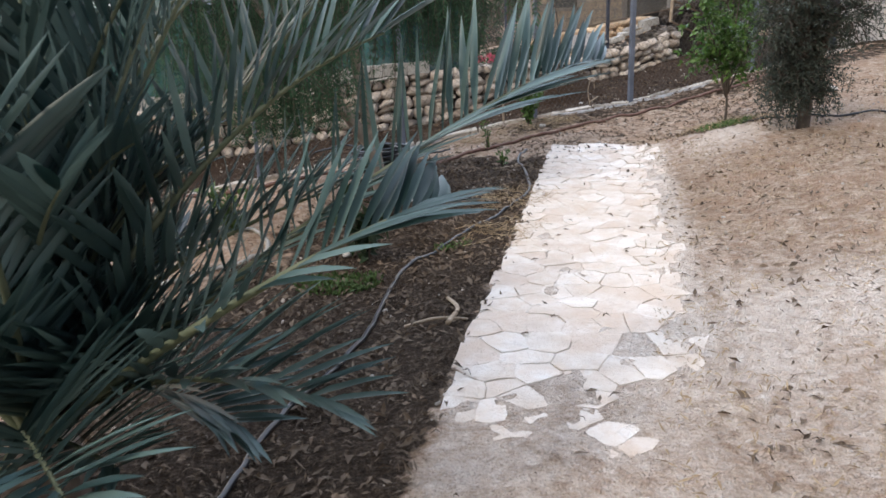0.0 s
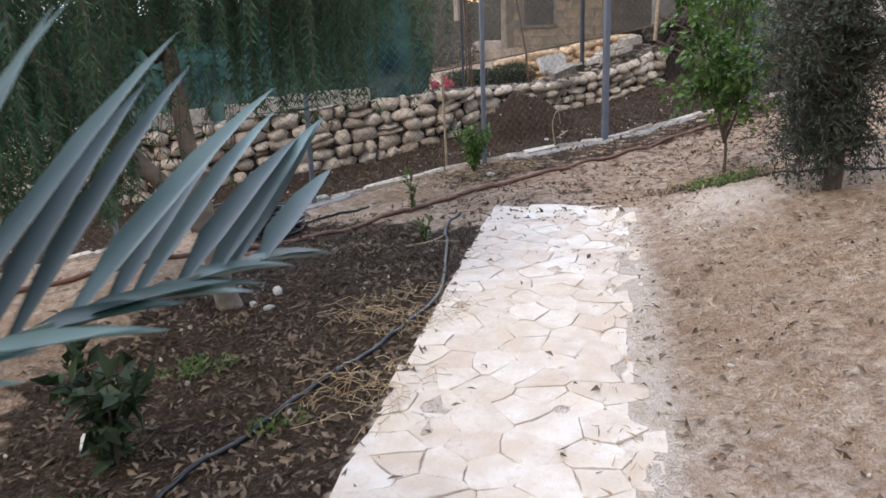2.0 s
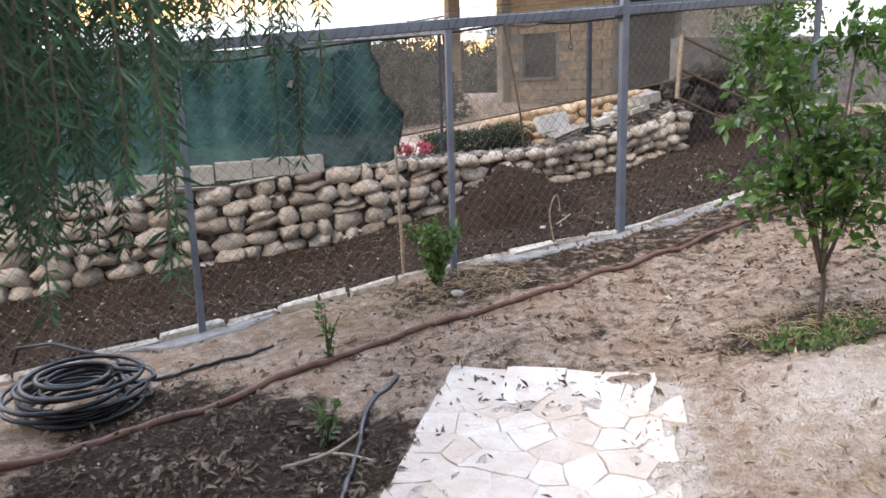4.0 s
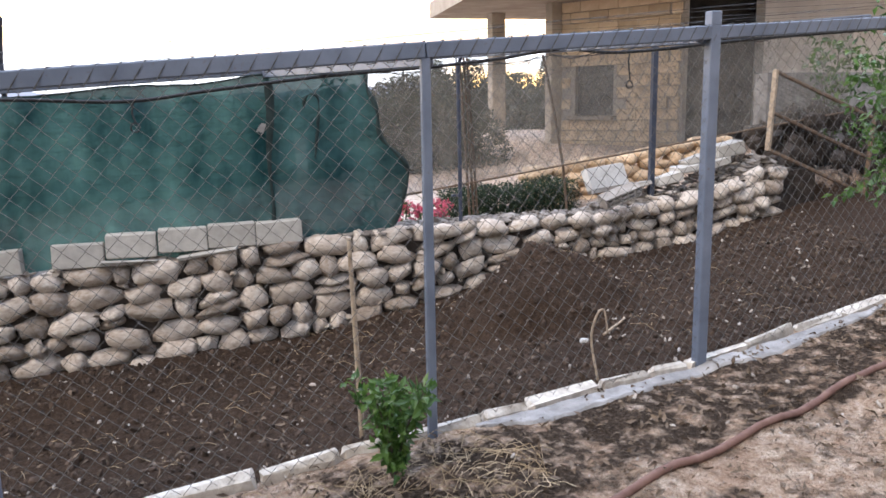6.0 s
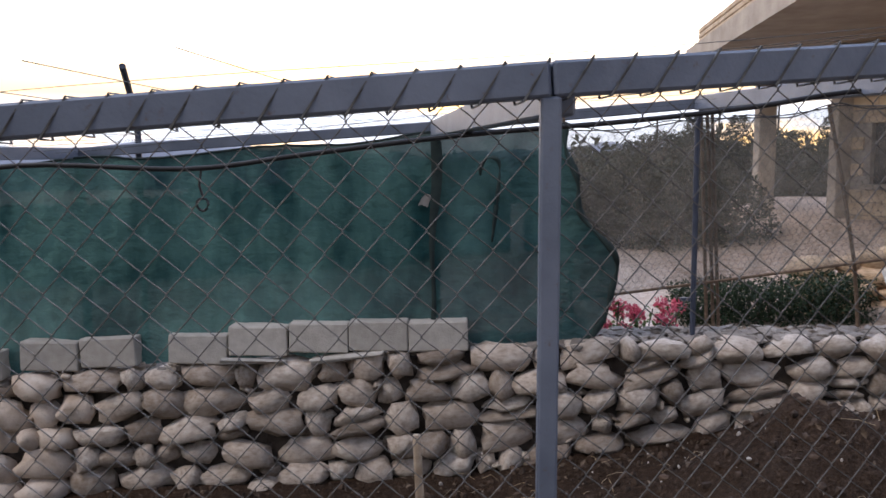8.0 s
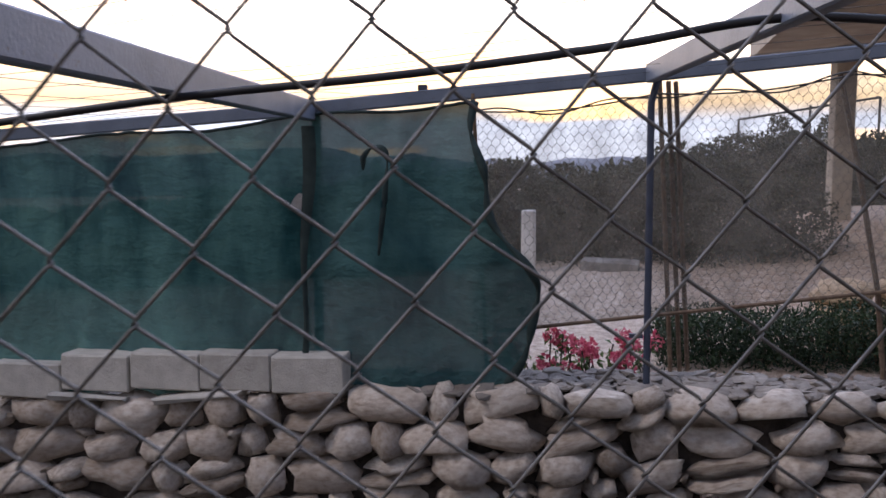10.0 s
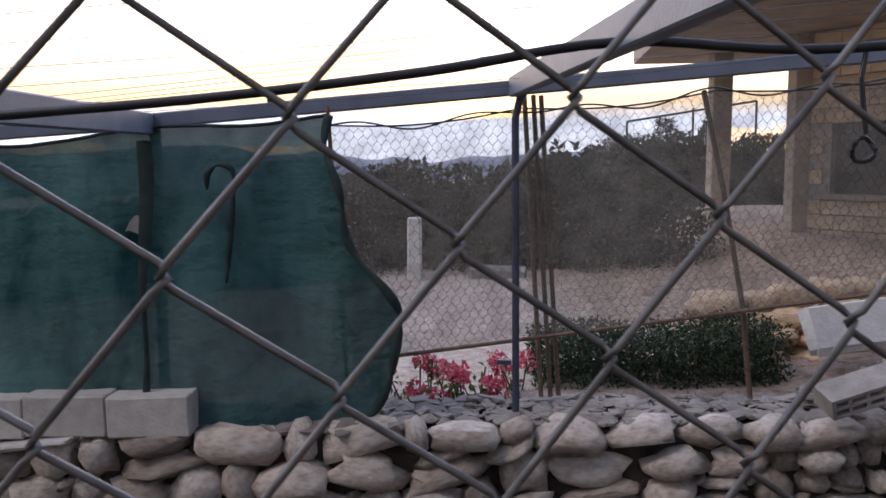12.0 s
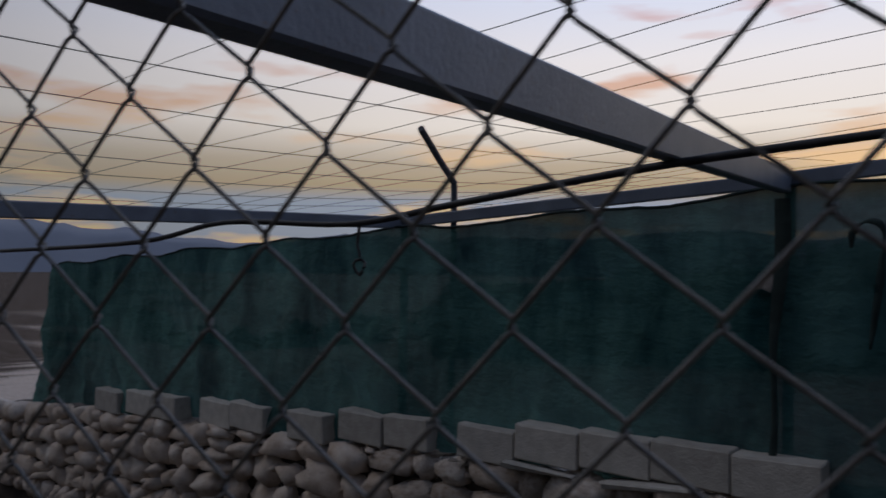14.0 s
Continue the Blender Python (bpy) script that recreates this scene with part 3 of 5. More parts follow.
    part("stone_rest", m, MAT["fieldstone"], wall, "fieldstones further along the wall", True, "stuff")
    # loose rubble and cement along the top
    m = Mesh()
    base = [rock_data("rubble", MAT["rubble"], 60 + i, 1, (1, 1, 0.7), 0.5) for i in range(6)]
    bt = [[tuple(p.vertices) for p in s.polygons] for s in base]
    for i in range(2600):
        x = r.uniform(-6.5, 3.4)
        y = WALL_Y + r.uniform(0.04, 0.46)
        z = lerp(TOP_Z, x) - 0.03 + 0.03 * fbm(x, y, 3)
        if x > 0.9:
            z += 0.13 * step(0.9, 1.6, x) * r.random() * step(3.42, 3.6, y)
        s = r.choice((0.025, 0.035, 0.05, 0.075, 0.10))
        k = r.randrange(6)
        M = Matrix.LocRotScale((x, y, z + 0.01), Euler((r.uniform(-0.3, 0.3), r.uniform(-0.3, 0.3), r.uniform(0, 6))), (s * r.uniform(0.8, 1.9), s, s * 0.55))
        m.add([M @ q.co for q in base[k].vertices], bt[k])
    part("rubble_rest", m, MAT["rubble"], wall, "grey broken cement and small rubble", False, "stuff")
    return wall


wall_stone = build_stone_wall()

# concrete blocks laid on the wall
bw = 0.40


def build_blocks():
    m = Mesh()
    m.rbox((0, 0, 0.1), (bw, 0.19, 0.2), 0.008, wob=0.003)
    first = solo("concrete_block", m, MAT["block"], "grey concrete block laid flat on the stone wall", "block", "blocks along the wall top")
    first.matrix_basis = pose(-2.08, 3.37, 0.315, 0, -1.5, 0)
    r = random.Random(5)
    spots = [(-2.49, 0.315, 0), (-2.90, 0.30, 1.0), (-3.32, 0.275, 1.5), (-3.74, 0.215, 2.5), (-4.35, 0.19, -6), (-4.78, 0.16, 2), (-5.3, 0.09, -3), (-6.0, 0.06, 3), (-6.42, 0.03, 2), (-7.15, -0.02, -4), (-7.57, -0.04, 3), (-8.1, -0.08, 2)]
    for x, z, t in spots:
        copy_thing(first, pose(x, 3.37 + r.uniform(-0.012, 0.012), z, 0, t * 0.5, t * 0.6))


build_blocks()


def build_hollow_brick():
    m = Mesh()
    w, h, d, n = 0.42, 0.10, 0.16, 5
    tz = 0.016
    for z in (0, h / 2 - tz / 2, h - tz):
        m.box((0, 0, z + tz / 2), (w, d, tz))
    for i in range(n + 1):
        x = -w / 2 + i * w / n
        x = max(-w / 2 + 0.009, min(w / 2 - 0.009, x))
        for z in (tz, h / 2 + tz / 2):
            m.box((x, 0, z + (h / 2 - tz * 1.5) / 2 + 0.003), (0.018, d, h / 2 - tz * 1.5 + 0.012))
    ob = solo("hollow_brick", m, MAT["rubble"], "grey hollow brick with two rows of holes on rubble", "brick")
    ob.matrix_basis = pose(1.28, 3.24, 0.545, 14, -17, 4)


build_hollow_brick()


def build_slab_stones():
    r = random.Random(9)
    for x, y, z, sx, sy, sz, a in ((-2.7, 3.31, 0.245, 0.5, 0.16, 0.035, -7), (-3.35, 3.30, 0.215, 0.45, 0.14, 0.03, 3), (1.70, 3.60, 0.60, 0.24, 0.2, 0.06, -12), (2.0, 3.52, 0.66, 0.28, 0.2, 0.07, -14), (2.28, 3.6, 0.75, 0.30, 0.2, 0.07, -6), (2.6, 3.55, 0.80, 0.30, 0.22, 0.08, -16), (2.42, 3.66, 0.84, 0.26, 0.2, 0.06, -12), (2.85, 3.7, 0.90, 0.34, 0.25, 0.14, -10)):
        m = Mesh()
        m.rbox((0, 0, 0), (sx, sy, sz), 0.012, wob=0.012)
        ob = solo("stone_slab", m, MAT["block"], "flat grey stone slab lying on the wall top", "stone", "slabs on the wall")
        ob.matrix_basis = pose(x, y, z, r.uniform(-8, 2), a, r.uniform(-8, 8))


build_slab_stones()

# ---- fences of the pen ----


def build_front_fence():
    f = thing("chain_link_fence", "blue-grey painted steel fence with galvanised chain-link mesh", "fence", at=(0, 0, 0))
    for x, w, over, mat in ((-7.3, 0.045, 0, "paint"), (-5.4, 0.045, 0, "paint"), (-3.58, 0.045, 0.0, "paint"), (-1.72, 0.042, 0.0, "paint"), (0.0, 0.064, 0.075, "paint"), (2.6, 0.05, 0.05, "paint"), (4.4, 0.05, 0.05, "paint")):
        y, z0, z1 = lerp(FRONT_Y, x), lerp(KERB_Z, x), lerp(RAIL_Z, x)
        m = Mesh()
        m.rbox((x, y, (z0 - 0.12 + z1 - 0.07 + over * 2) / 2), (w, w, z1 - 0.07 - z0 + 0.12), 0.005)
        if over:
            m.rbox((x, y, z1 + over / 2), (w, w, over), 0.004)
        part("post", m, MAT[mat], f)
    # top rail, one length from post to post
    xs = [-9, -7.3, -5.4, -3.58, -1.72, 0.0, 2.6, 4.4, 6]
    for a, b in zip(xs, xs[1:]):
        m = Mesh()
        m.beam((a, lerp(FRONT_Y, a), lerp(RAIL_Z, a) - 0.036), (b - 0.002, lerp(FRONT_Y, b), lerp(RAIL_Z, b) - 0.036), 0.05, 0.072)
        part("rail", m, MAT["paint"], f)
    # wire bound round the rail
    pts = []
    x = -6.0
    while x < 4.5:
        y, z = lerp(FRONT_Y, x), lerp(RAIL_Z, x) - 0.036
        for dx, dy, dz in ((0, -0.031, -0.041), (0.052, -0.031, 0.040), (0.057, 0.031, 0.041), (0.075, 0.031, -0.041)):
            pts.append((x + dx, y + dy + 0.2 * dx, z + dz + 0.07 * dx))
        x += 0.088
    m = Mesh()
    m.tube(pts, 0.0028, 5)
    part("binding_wire", m, MAT["thinwire"], f, "wire wound round the rail")
    # woven strands: columns and rows of knots along the fence
    m = Mesh()
    pitch, half, lean, wr = 0.0884, 0.0443, 0.148, 0.0014

    def row_z(q):
        q = max(-0.6, min(2.6, q))
        return 1.5396 + 0.086 * (q - 1) + 0.0275 * (q - 1) ** 2
    for j in range(-128, 112):
        s0 = 1.1961 + (j + 0.5) * pitch / 2
        x0 = -1.72 + s0 / 1.0217
        z0, z1, zr = lerp(KERB_Z, x0) + 0.02, lerp(RAIL_Z, x0) - 0.05, row_z(s0)
        pts = []
        for k in range(math.floor((z0 - zr) / half), math.ceil((z1 - zr) / half) + 1):
            even = (j + k) % 2 == 0
            sgn = -1 if even else 1
            sp = 1.1961 + (j if even else j + 1) * pitch / 2 - lean * k * half
            px = -1.72 + sp / 1.0217
            z = row_z(sp) + k * half + 0.004 * noise.noise(Vector((px * 2.4, k * 0.3, 1)))
            if z > z1 + 0.03 or z < z0 - 0.05:
                continue
            y = lerp(FRONT_Y, px) + 0.008 * noise.noise(Vector((px * 0.9, k * half * 0.8, 7)))
            # the strand hooks round its neighbour at every knot
            pts.append((px - sgn * 0.002, y - 0.003 * sgn, z - 0.004))
            pts.append((px + sgn * 0.0014, y, z))
            pts.append((px - sgn * 0.002, y + 0.003 * sgn, z + 0.004))
        if len(pts) > 3:
            m.tube(pts, wr, 5)
    part("chain_link_mesh", m, MAT["wire"], f, "diamond mesh of galvanised wire", True, "stuff")
    return f


front_fence = build_front_fence()


def build_back_fence():
    f = thing("pen_frame", "blue-grey square steel frame with roof beams over the pen", "frame", at=(0, FENCE_Y, 0))
    # rail
    xs = [-4.62, -2.1, -0.33, 1.82, 4.5]
    for a, b in zip(xs, xs[1:]):
        m = Mesh()
        m.beam((a, FENCE_Y, lerp(BACK_Z, a) - 0.036), (b - 0.002, FENCE_Y, lerp(BACK_Z, b) - 0.036), 0.05, 0.072)
        part("rail", m, MAT["paint"], f)
    m = Mesh()
    x = -1.50
    m.rbox((x, FENCE_Y, lerp(BACK_Z, x) + 0.014), (0.05, 0.04, 0.03), 0.004)
    part("bracket", m, MAT["darkpaint"], f, "small dark bracket on the rail")
    for x, w, low in ((-4.62, 0.045, 0), (-2.1, 0.045, 0), (1.82, 0.055, 0.6)):
        m = Mesh()
        zt = lerp(BACK_Z, x) - 0.072
        zb = lerp(TOP_Z, x) - 0.1
        m.rbox((x, FENCE_Y + 0.03, (zt + zb) / 2), (w, w, zt - zb), 0.004)
        part("post", m, MAT["darkpaint"], f)
    # bent round post
    m = Mesh()
    m.tube([(-0.31, FENCE_Y, 0.36), (-0.315, FENCE_Y, 1.2), (-0.32, FENCE_Y, 1.84), (-0.30, FENCE_Y - 0.01, 1.93), (-0.285, FENCE_Y - 0.02, 1.965)], 0.019, 8)
    m.box((-0.37, FENCE_Y - 0.01, 0.64), (0.07, 0.03, 0.022))
    part("post", m, MAT["darkpaint"], f, "dark blue round post with a bent head")
    # roof beams
    for a, b, w, h in (((-2.11, FENCE_Y - 0.03, 1.820), (-1.69, -0.25, 1.718), 0.06, 0.105), ((-0.33, FENCE_Y - 0.03, 1.985), (-0.06, 0.06, 1.848), 0.05, 0.095), ((-4.62, FENCE_Y - 0.03, 1.66), (-4.85, -0.43, 1.60), 0.05, 0.08)):
        m = Mesh()
        m.beam(a, b, w, h)
        part("roof_beam", m, MAT["paint"], f)
    return f


pen_frame = build_back_fence()


def build_arm_post():
    p = thing("barbed_wire_post", "dark steel post with an angled arm for barbed wire", "post", at=(-4.2, FENCE_Y + 0.04, 0.1))
    m = Mesh()
    m.tube([(-4.2, FENCE_Y + 0.04, 0.05), (-4.2, FENCE_Y + 0.04, 1.90), (-4.2, FENCE_Y + 0.04, 1.93)], 0.022, 8)
    part("post", m, MAT["darkpaint"], p)
    m = Mesh()
    m.tube([(-4.2, FENCE_Y + 0.04, 1.92), (-4.14, FENCE_Y - 0.2, 2.05), (-4.07, FENCE_Y - 0.46, 2.20)], 0.022, 8)
    part("arm", m, MAT["darkpaint"], p)


build_arm_post()


def build_roof_wires():
    """Fencing wire strung over the pen in two directions."""
    r = random.Random(12)
    for i in range(13):
        y = 0.35 + i * 0.25
        pts = []
        for k in range(25):
            x = -4.7 + 7.6 * k / 24
            z = 1.93 + 0.075 * (x + 1.2) + 0.018 * math.sin(math.pi * k / 24 * 3.0 + i)
            pts.append((x, y + 0.02 * math.sin(k * 0.7 + i) - 0.03 * x, z))
        m = Mesh()
        m.tube(pts, 0.0012, 4)
        solo("roof_wire", m, MAT["thinwire"], "thin slack wire strung over the pen", "wire", "wires over the pen")
    for i in range(7):
        pts = []
        for k in range(17):
            t = k / 16
            pts.append((-4.4 + i * 0.32 + 0.6 * t, -0.3 + 3.75 * t, 1.66 + 0.075 * (i * 0.32) + 0.10 * t - 0.05 * math.sin(math.pi * t)))
        m = Mesh()
        m.tube(pts, 0.0012, 4)
        solo("roof_wire", m, MAT["thinwire"], "thin slack wire strung over the pen", "wire", "wires over the pen")


build_roof_wires()


def build_cables():
    m = Mesh()
    y = 1.55
    pts = [(-6.17, y, 1.43), (-4.6, y, 1.485), (-3.89, y, 1.572), (-3.13, y, 1.555), (-2.62, y, 1.615), (-1.9, y, 1.70), (-1.2, y, 1.755), (-0.65, y, 1.815), (-0.19, y, 1.88), (0.34, y, 1.862), (1.4, y, 1.96), (2.6, y, 2.05), (4.4, y, 2.2)]
    m.tube(spline(pts, 6), 0.012, 7)
    solo("cable", m, MAT["cable"], "black cable slung across the pen under its roof", "cable", smooth=True)
    for x, z, big in ((-3.07, 1.53, 0), (0.37, 1.845, 1)):
        c = thing("hanging_loop", "short dark cord with a loop hanging from the cable", "cord", "loops on the cable", at=(x, y, z - 0.3))
        m = Mesh()
        m.tube([(x, y, z + 0.03), (x - 0.012, y, z - 0.05), (x + 0.004, y, z - 0.10 - 0.08 * big)], 0.006, 6)
        part("cord", m, MAT["cable"], c)
        m = Mesh()
        zc = z - 0.135 - 0.08 * big
        m.tube([(x + 0.026 * math.cos(a * math.pi / 6), y + 0.008 * math.sin(a), zc + 0.028 * math.sin(a * math.pi / 6)) for a in range(13)], 0.006, 6)
        part("ring", m, MAT["cable"], c)


build_cables()


def build_shade_cloth():
    f = thing("shade_cloth", "sagging dark green woven shade cloth tied to the fence", "shade cloth", at=(-4, FENCE_Y, 0.2))
    m = Mesh()
    nx, nz = 240, 46
    for i in range(nx + 1):
        s = i / nx
        for j in range(nz + 1):
            t = j / nz
            x0 = -9.75 + s * 8.53
            zt = lerp(BACK_Z, x0) - 0.095 + 0.018 * math.sin(x0 * 5.2) + 0.012 * fbm(x0, 0, 3)
            zb = lerp(TOP_Z, x0) + 0.02 + 0.035 * fbm(x0, 2, 1.5) - 0.09 * step(-1.95, -1.45, x0) + 0.06 * step(-1.45, -1.1, x0)
            z = zb + (zt - zb) * t
            # the free end bellies out to the side
            flare = 0.28 * math.exp(-((t - 0.30) / 0.26) ** 2) + 0.10 * (1 - t) + 0.025 * math.sin(t * 19)
            x = x0 + flare * step(-2.0, -1.22, x0)
            y = FENCE_Y - 0.065 + 0.030 * math.sin(x0 * 3.4 + 3 * t) + 0.035 * fbm(x0 * 1.1, t * 2.2, 1.7, 2) + 0.026 * fbm(x0 * 3 + t * 2.4, t * 1.5, 2.2, 6) - 0.05 * (1 - t) ** 2 + 0.020 * math.sin(9 * (x0 + 0.9 * t) + 2.5 * fbm(x0, t, 1.3, 9)) * (1 - t) ** 1.5 + 0.012 * fbm(x0 * 6, t * 9, 1.0, 3)
            y += 0.035 * step(-2.2, -1.8, x0) * fbm(x0 * 2.2 + t * 0.6, t * 2.6, 2.0, 11)
            y -= 0.08 * step(-1.75, -1.3, x0) * math.sin(t * 3.1) * (0.5 + 0.5 * math.sin(x0 * 17 + t * 4))
            # tight creases that run from the tied edge
            y -= 0.075 * abs(noise.noise(Vector((x0 * 2.1 + 1.5 * t, t * 1.6 - x0 * 0.8, 4)))) * (1.2 - t)
            y -= 0.040 * abs(noise.noise(Vector((x0 * 5.5 - 2.5 * t, t * 3.5 + x0, 8))))
            m.v.append((x, min(y, FENCE_Y - 0.008), z))
    split = int(nx * (9.75 - 2.10) / 8.53)
    for lo, hi, mat, lab in ((0, split, "shade", ""), (split, nx, "thinshade", "thinner single length at the free end")):
        piece = Mesh()
        piece.v = list(m.v[lo * (nz + 1):(hi + 1) * (nz + 1)])
        for i in range(hi - lo):
            for j in range(nz):
                a = i * (nz + 1) + j
                piece.f.append((a, a + nz + 1, a + nz + 2, a + 1))
        part("cloth", piece, MAT[mat], f, lab, True)
    edge = [Vector(m.v[nx * (nz + 1) + j]) + Vector((0.004, -0.004, 0)) for j in range(nz + 1)]
    h = Mesh()
    h.tube(edge, [0.008 + 0.017 * abs(math.sin(j * 0.37 + 0.6)) for j in range(nz + 1)], 6)
    part("hem", h, MAT["seam"], f, "bunched dark hem of the cloth", True)
    h = Mesh()
    h.tube([Vector(m.v[i * (nz + 1) + nz]) + Vector((0, -0.006, 0.004)) for i in range(nx + 1)], 0.009, 5)
    part("top_cord", h, MAT["seam"], f, "dark cord threaded along the top edge", True)
    # a fold that hangs in a loop, and the overlap of two lengths
    h = Mesh()
    pts = spline([(-1.80, 3.40, 1.50), (-1.79, 3.395, 1.58), (-1.73, 3.39, 1.62), (-1.67, 3.395, 1.58), (-1.68, 3.40, 1.40), (-1.72, 3.405, 1.05)], 6)
    h.tube(pts, [0.004 + 0.013 * abs(math.sin(i * 0.31)) for i in range(len(pts))], 5)
    part("torn_strip", h, MAT["seam"], f, "dark folded strip of torn cloth", True)
    h = Mesh()
    for k in range(25):
        t = k / 24
        z = 1.735 - 1.30 * t
        x = -2.10 - 0.03 * t + 0.012 * math.sin(t * 9)
        w = 0.026 + 0.012 * math.sin(t * 5 + 1)
        h.v.extend([(x - w, 3.405 - 0.05 * t * t, z), (x, 3.392 - 0.05 * t * t, z), (x + w, 3.405 - 0.05 * t * t, z)])
    for k in range(24):
        for q in (0, 1):
            h.f.append((k * 3 + q, k * 3 + q + 1, k * 3 + q + 4, k * 3 + q + 3))
    part("overlap", h, MAT["seam"], f, "doubled strip where two lengths overlap", True)
    # frayed pale tear beside the overlap
    near = min(m.v, key=lambda q: (q[0] + 2.19) ** 2 + (q[2] - 1.31) ** 2)
    h = Mesh()
    ring = [(-0.045, -0.02), (-0.02, -0.065), (0.015, -0.05), (0.03, 0.0), (0.05, 0.05), (0.01, 0.06), (-0.02, 0.03)]
    for dy in (-0.010, -0.004):
        h.v.extend([(near[0] + a, near[1] + dy - 0.01 * b, near[2] + b) for a, b in ring])
    n = len(ring)
    h.f.append(tuple(range(n))[::-1])
    h.f.append(tuple(range(n, 2 * n)))
    for i in range(n):
        h.f.append((i, (i + 1) % n, n + (i + 1) % n, n + i))
    part("tear", h, MAT["cement"], f, "frayed pale tear in the cloth")


build_shade_cloth()


def build_poles():
    m = Mesh()
    m.tube([(-1.23, 3.50, 1.90), (-1.19, 3.50, 1.2), (-1.15, 3.5, 0.42)], 0.011, 7)
    solo("thin_pole", m, MAT["rust"], "thin dark pole standing at the cloth edge", "pole")
    for dx, dy in ((0, 0), (0.045, 0.01), (0.085, 0.03)):
        m = Mesh()
        m.tube([(-0.27 + dx, 3.62 + dy, 1.96), (-0.17 + dx * 1.1, 3.66 + dy, 0.42)], 0.013, 7)
        solo("leaning_pipe", m, MAT["rust"], "rusty pipe leaning behind the fence", "pipe", "leaning pipes")
    m = Mesh()
    m.tube([(0.62, 3.66, 1.98), (0.74, 3.66, 1.45), (0.85, 3.66, 0.88), (0.9, 3.66, 0.42)], 0.014, 7)
    solo("leaning_pipe", m, MAT["rust"], "rusty pipe leaning behind the fence", "pipe", "leaning pipes")


build_poles()


def build_netting():
    f = thing("netting", "slack grey-brown netting with hexagonal wire hung on the fence", "netting", at=(1.5, FENCE_Y + 0.08, 0.6))

    def top(x):
        return lerp(BACK_Z, x) - 0.13 - 0.035 * abs(math.sin((x + 1.24) * 3.3))

    def low(x):
        return 0.64 + 0.135 * (x + 1.0)
    m = Mesh()
    nx, nz = 120, 14
    for i in range(nx + 1):
        x = -1.24 + i * 5.6 / nx
        for j in range(nz + 1):
            t = j / nz
            z = low(x) + (top(x) - low(x)) * t
            m.v.append((x, FENCE_Y + 0.075 + 0.012 * fbm(x, t * 2, 1.3), z))
    for i in range(nx):
        for j in range(nz):
            a = i * (nz + 1) + j
            m.f.append((a, a + nz + 1, a + nz + 2, a + 1))
    part("net_sheet", m, MAT["net"], f, smooth=True)
    for wv in (0.0, 0.02):
        m = Mesh()
        m.tube([(-1.24 + i * 5.6 / 200, FENCE_Y + 0.07, top(-1.24 + i * 5.6 / 200) + wv * math.sin(i * 0.31)) for i in range(201)], 0.005, 5)
        part("top_rope", m, MAT["thinwire"], f, "dark rope along the scalloped top")
    m = Mesh()
    m.tube([(-1.1, FENCE_Y + 0.06, low(-1.1)), (1.5, FENCE_Y + 0.06, low(1.5)), (4.3, FENCE_Y + 0.06, low(4.3))], 0.011, 6)
    part("bottom_rod", m, MAT["rust"], f, "rusty rod along the bottom")
    # hexagonal wire
    m = Mesh()
    hx = 0.046
    turn = 0
    x = -1.22
    while x < 3.4:
        pts = []
        k, z = 0, low(x)
        while z < top(x):
            sg = 1 if (k // 2 + turn) % 2 else -1
            pts.append((x + sg * hx / 4, FENCE_Y + 0.062, z))
            z += hx * (0.35 if k % 2 == 0 else 0.5)
            k += 1
        m.tube(pts, 0.0013, 3, False)
        turn += 1
        x += hx / 2
    part("hexagonal_wire", m, MAT["thinwire"], f, "thin hexagonal wire mesh", False, "stuff")


build_netting()


def build_kerb():
    k = thing("kerb", "row of pale rough kerb stones under the fence", "kerb", kind="structure", at=(0, 0, 0))
    r = random.Random(31)
    x = -7.5
    while x < 5.2:
        w = r.uniform(0.24, 0.52)
        xc = x + w / 2
        a, b = Vector((x, lerp(FRONT_Y, x), lerp(KERB_Z, x))), Vector((x + w, lerp(FRONT_Y, x + w), lerp(KERB_Z, x + w)))
        d = b - a
        m = Mesh()
        yaw, tilt = math.atan2(d.y, d.x), math.atan2(d.z, d.x)
        rot = Euler((r.uniform(-0.05, 0.05), -tilt + r.uniform(-0.02, 0.02), yaw + r.uniform(-0.03, 0.03))).to_matrix()
        c = (a + b) / 2 + Vector((0, 0.03 + r.uniform(-0.01, 0.01), -0.058 + r.uniform(-0.014, 0.010)))
        m.rbox(c, (d.length - 0.012, 0.066 + r.uniform(-0.014, 0.012), 0.12), 0.018, rot, 0.013)
        part("kerb_stone", m, MAT["kerb"], k)
        x += w
    return k


build_kerb()


def build_cement():
    """The broken cement strip along the kerb."""
    m = Mesh()
    r = random.Random(4)
    for x0, x1, w0, dz in ((-1.5, 1.6, 0.18, 0.012), (-4.1, -3.1, 0.18, 0.010)):
        n = int((x1 - x0) / 0.05)
        base = len(m.v)
        for i in range(n + 1):
            x = x0 + (x1 - x0) * i / n
            fy = lerp(FRONT_Y, x)
            w = w0 * (0.75 + 0.5 * fbm(x, 3, 1.6)) * min(1, (i + 1) / 6, (n - i + 1) / 6)
            for j in range(7):
                t = j / 6
                y = fy - 0.03 - w * t
                z = lerp(KERB_Z, x) - 0.022 + 0.018 * fbm(x, y, 5) - (0.10 if j == 6 else 0.02 * t)
                z = max(z, ground_z(x, y) + dz) if j < 6 else ground_z(x, y) - 0.06
                m.v.append((x, y, z))
        for i in range(n):
            for j in range(6):
                a = base + i * 7 + j
                m.f.append((a, a + 1, a + 8, a + 7))
    ob = new("pavement_cement", m.data("pavement_cement", MAT["cement"], True))
    tagged(ob, "cracked grey cement strip beside the kerb", "pavement", kind="structure")


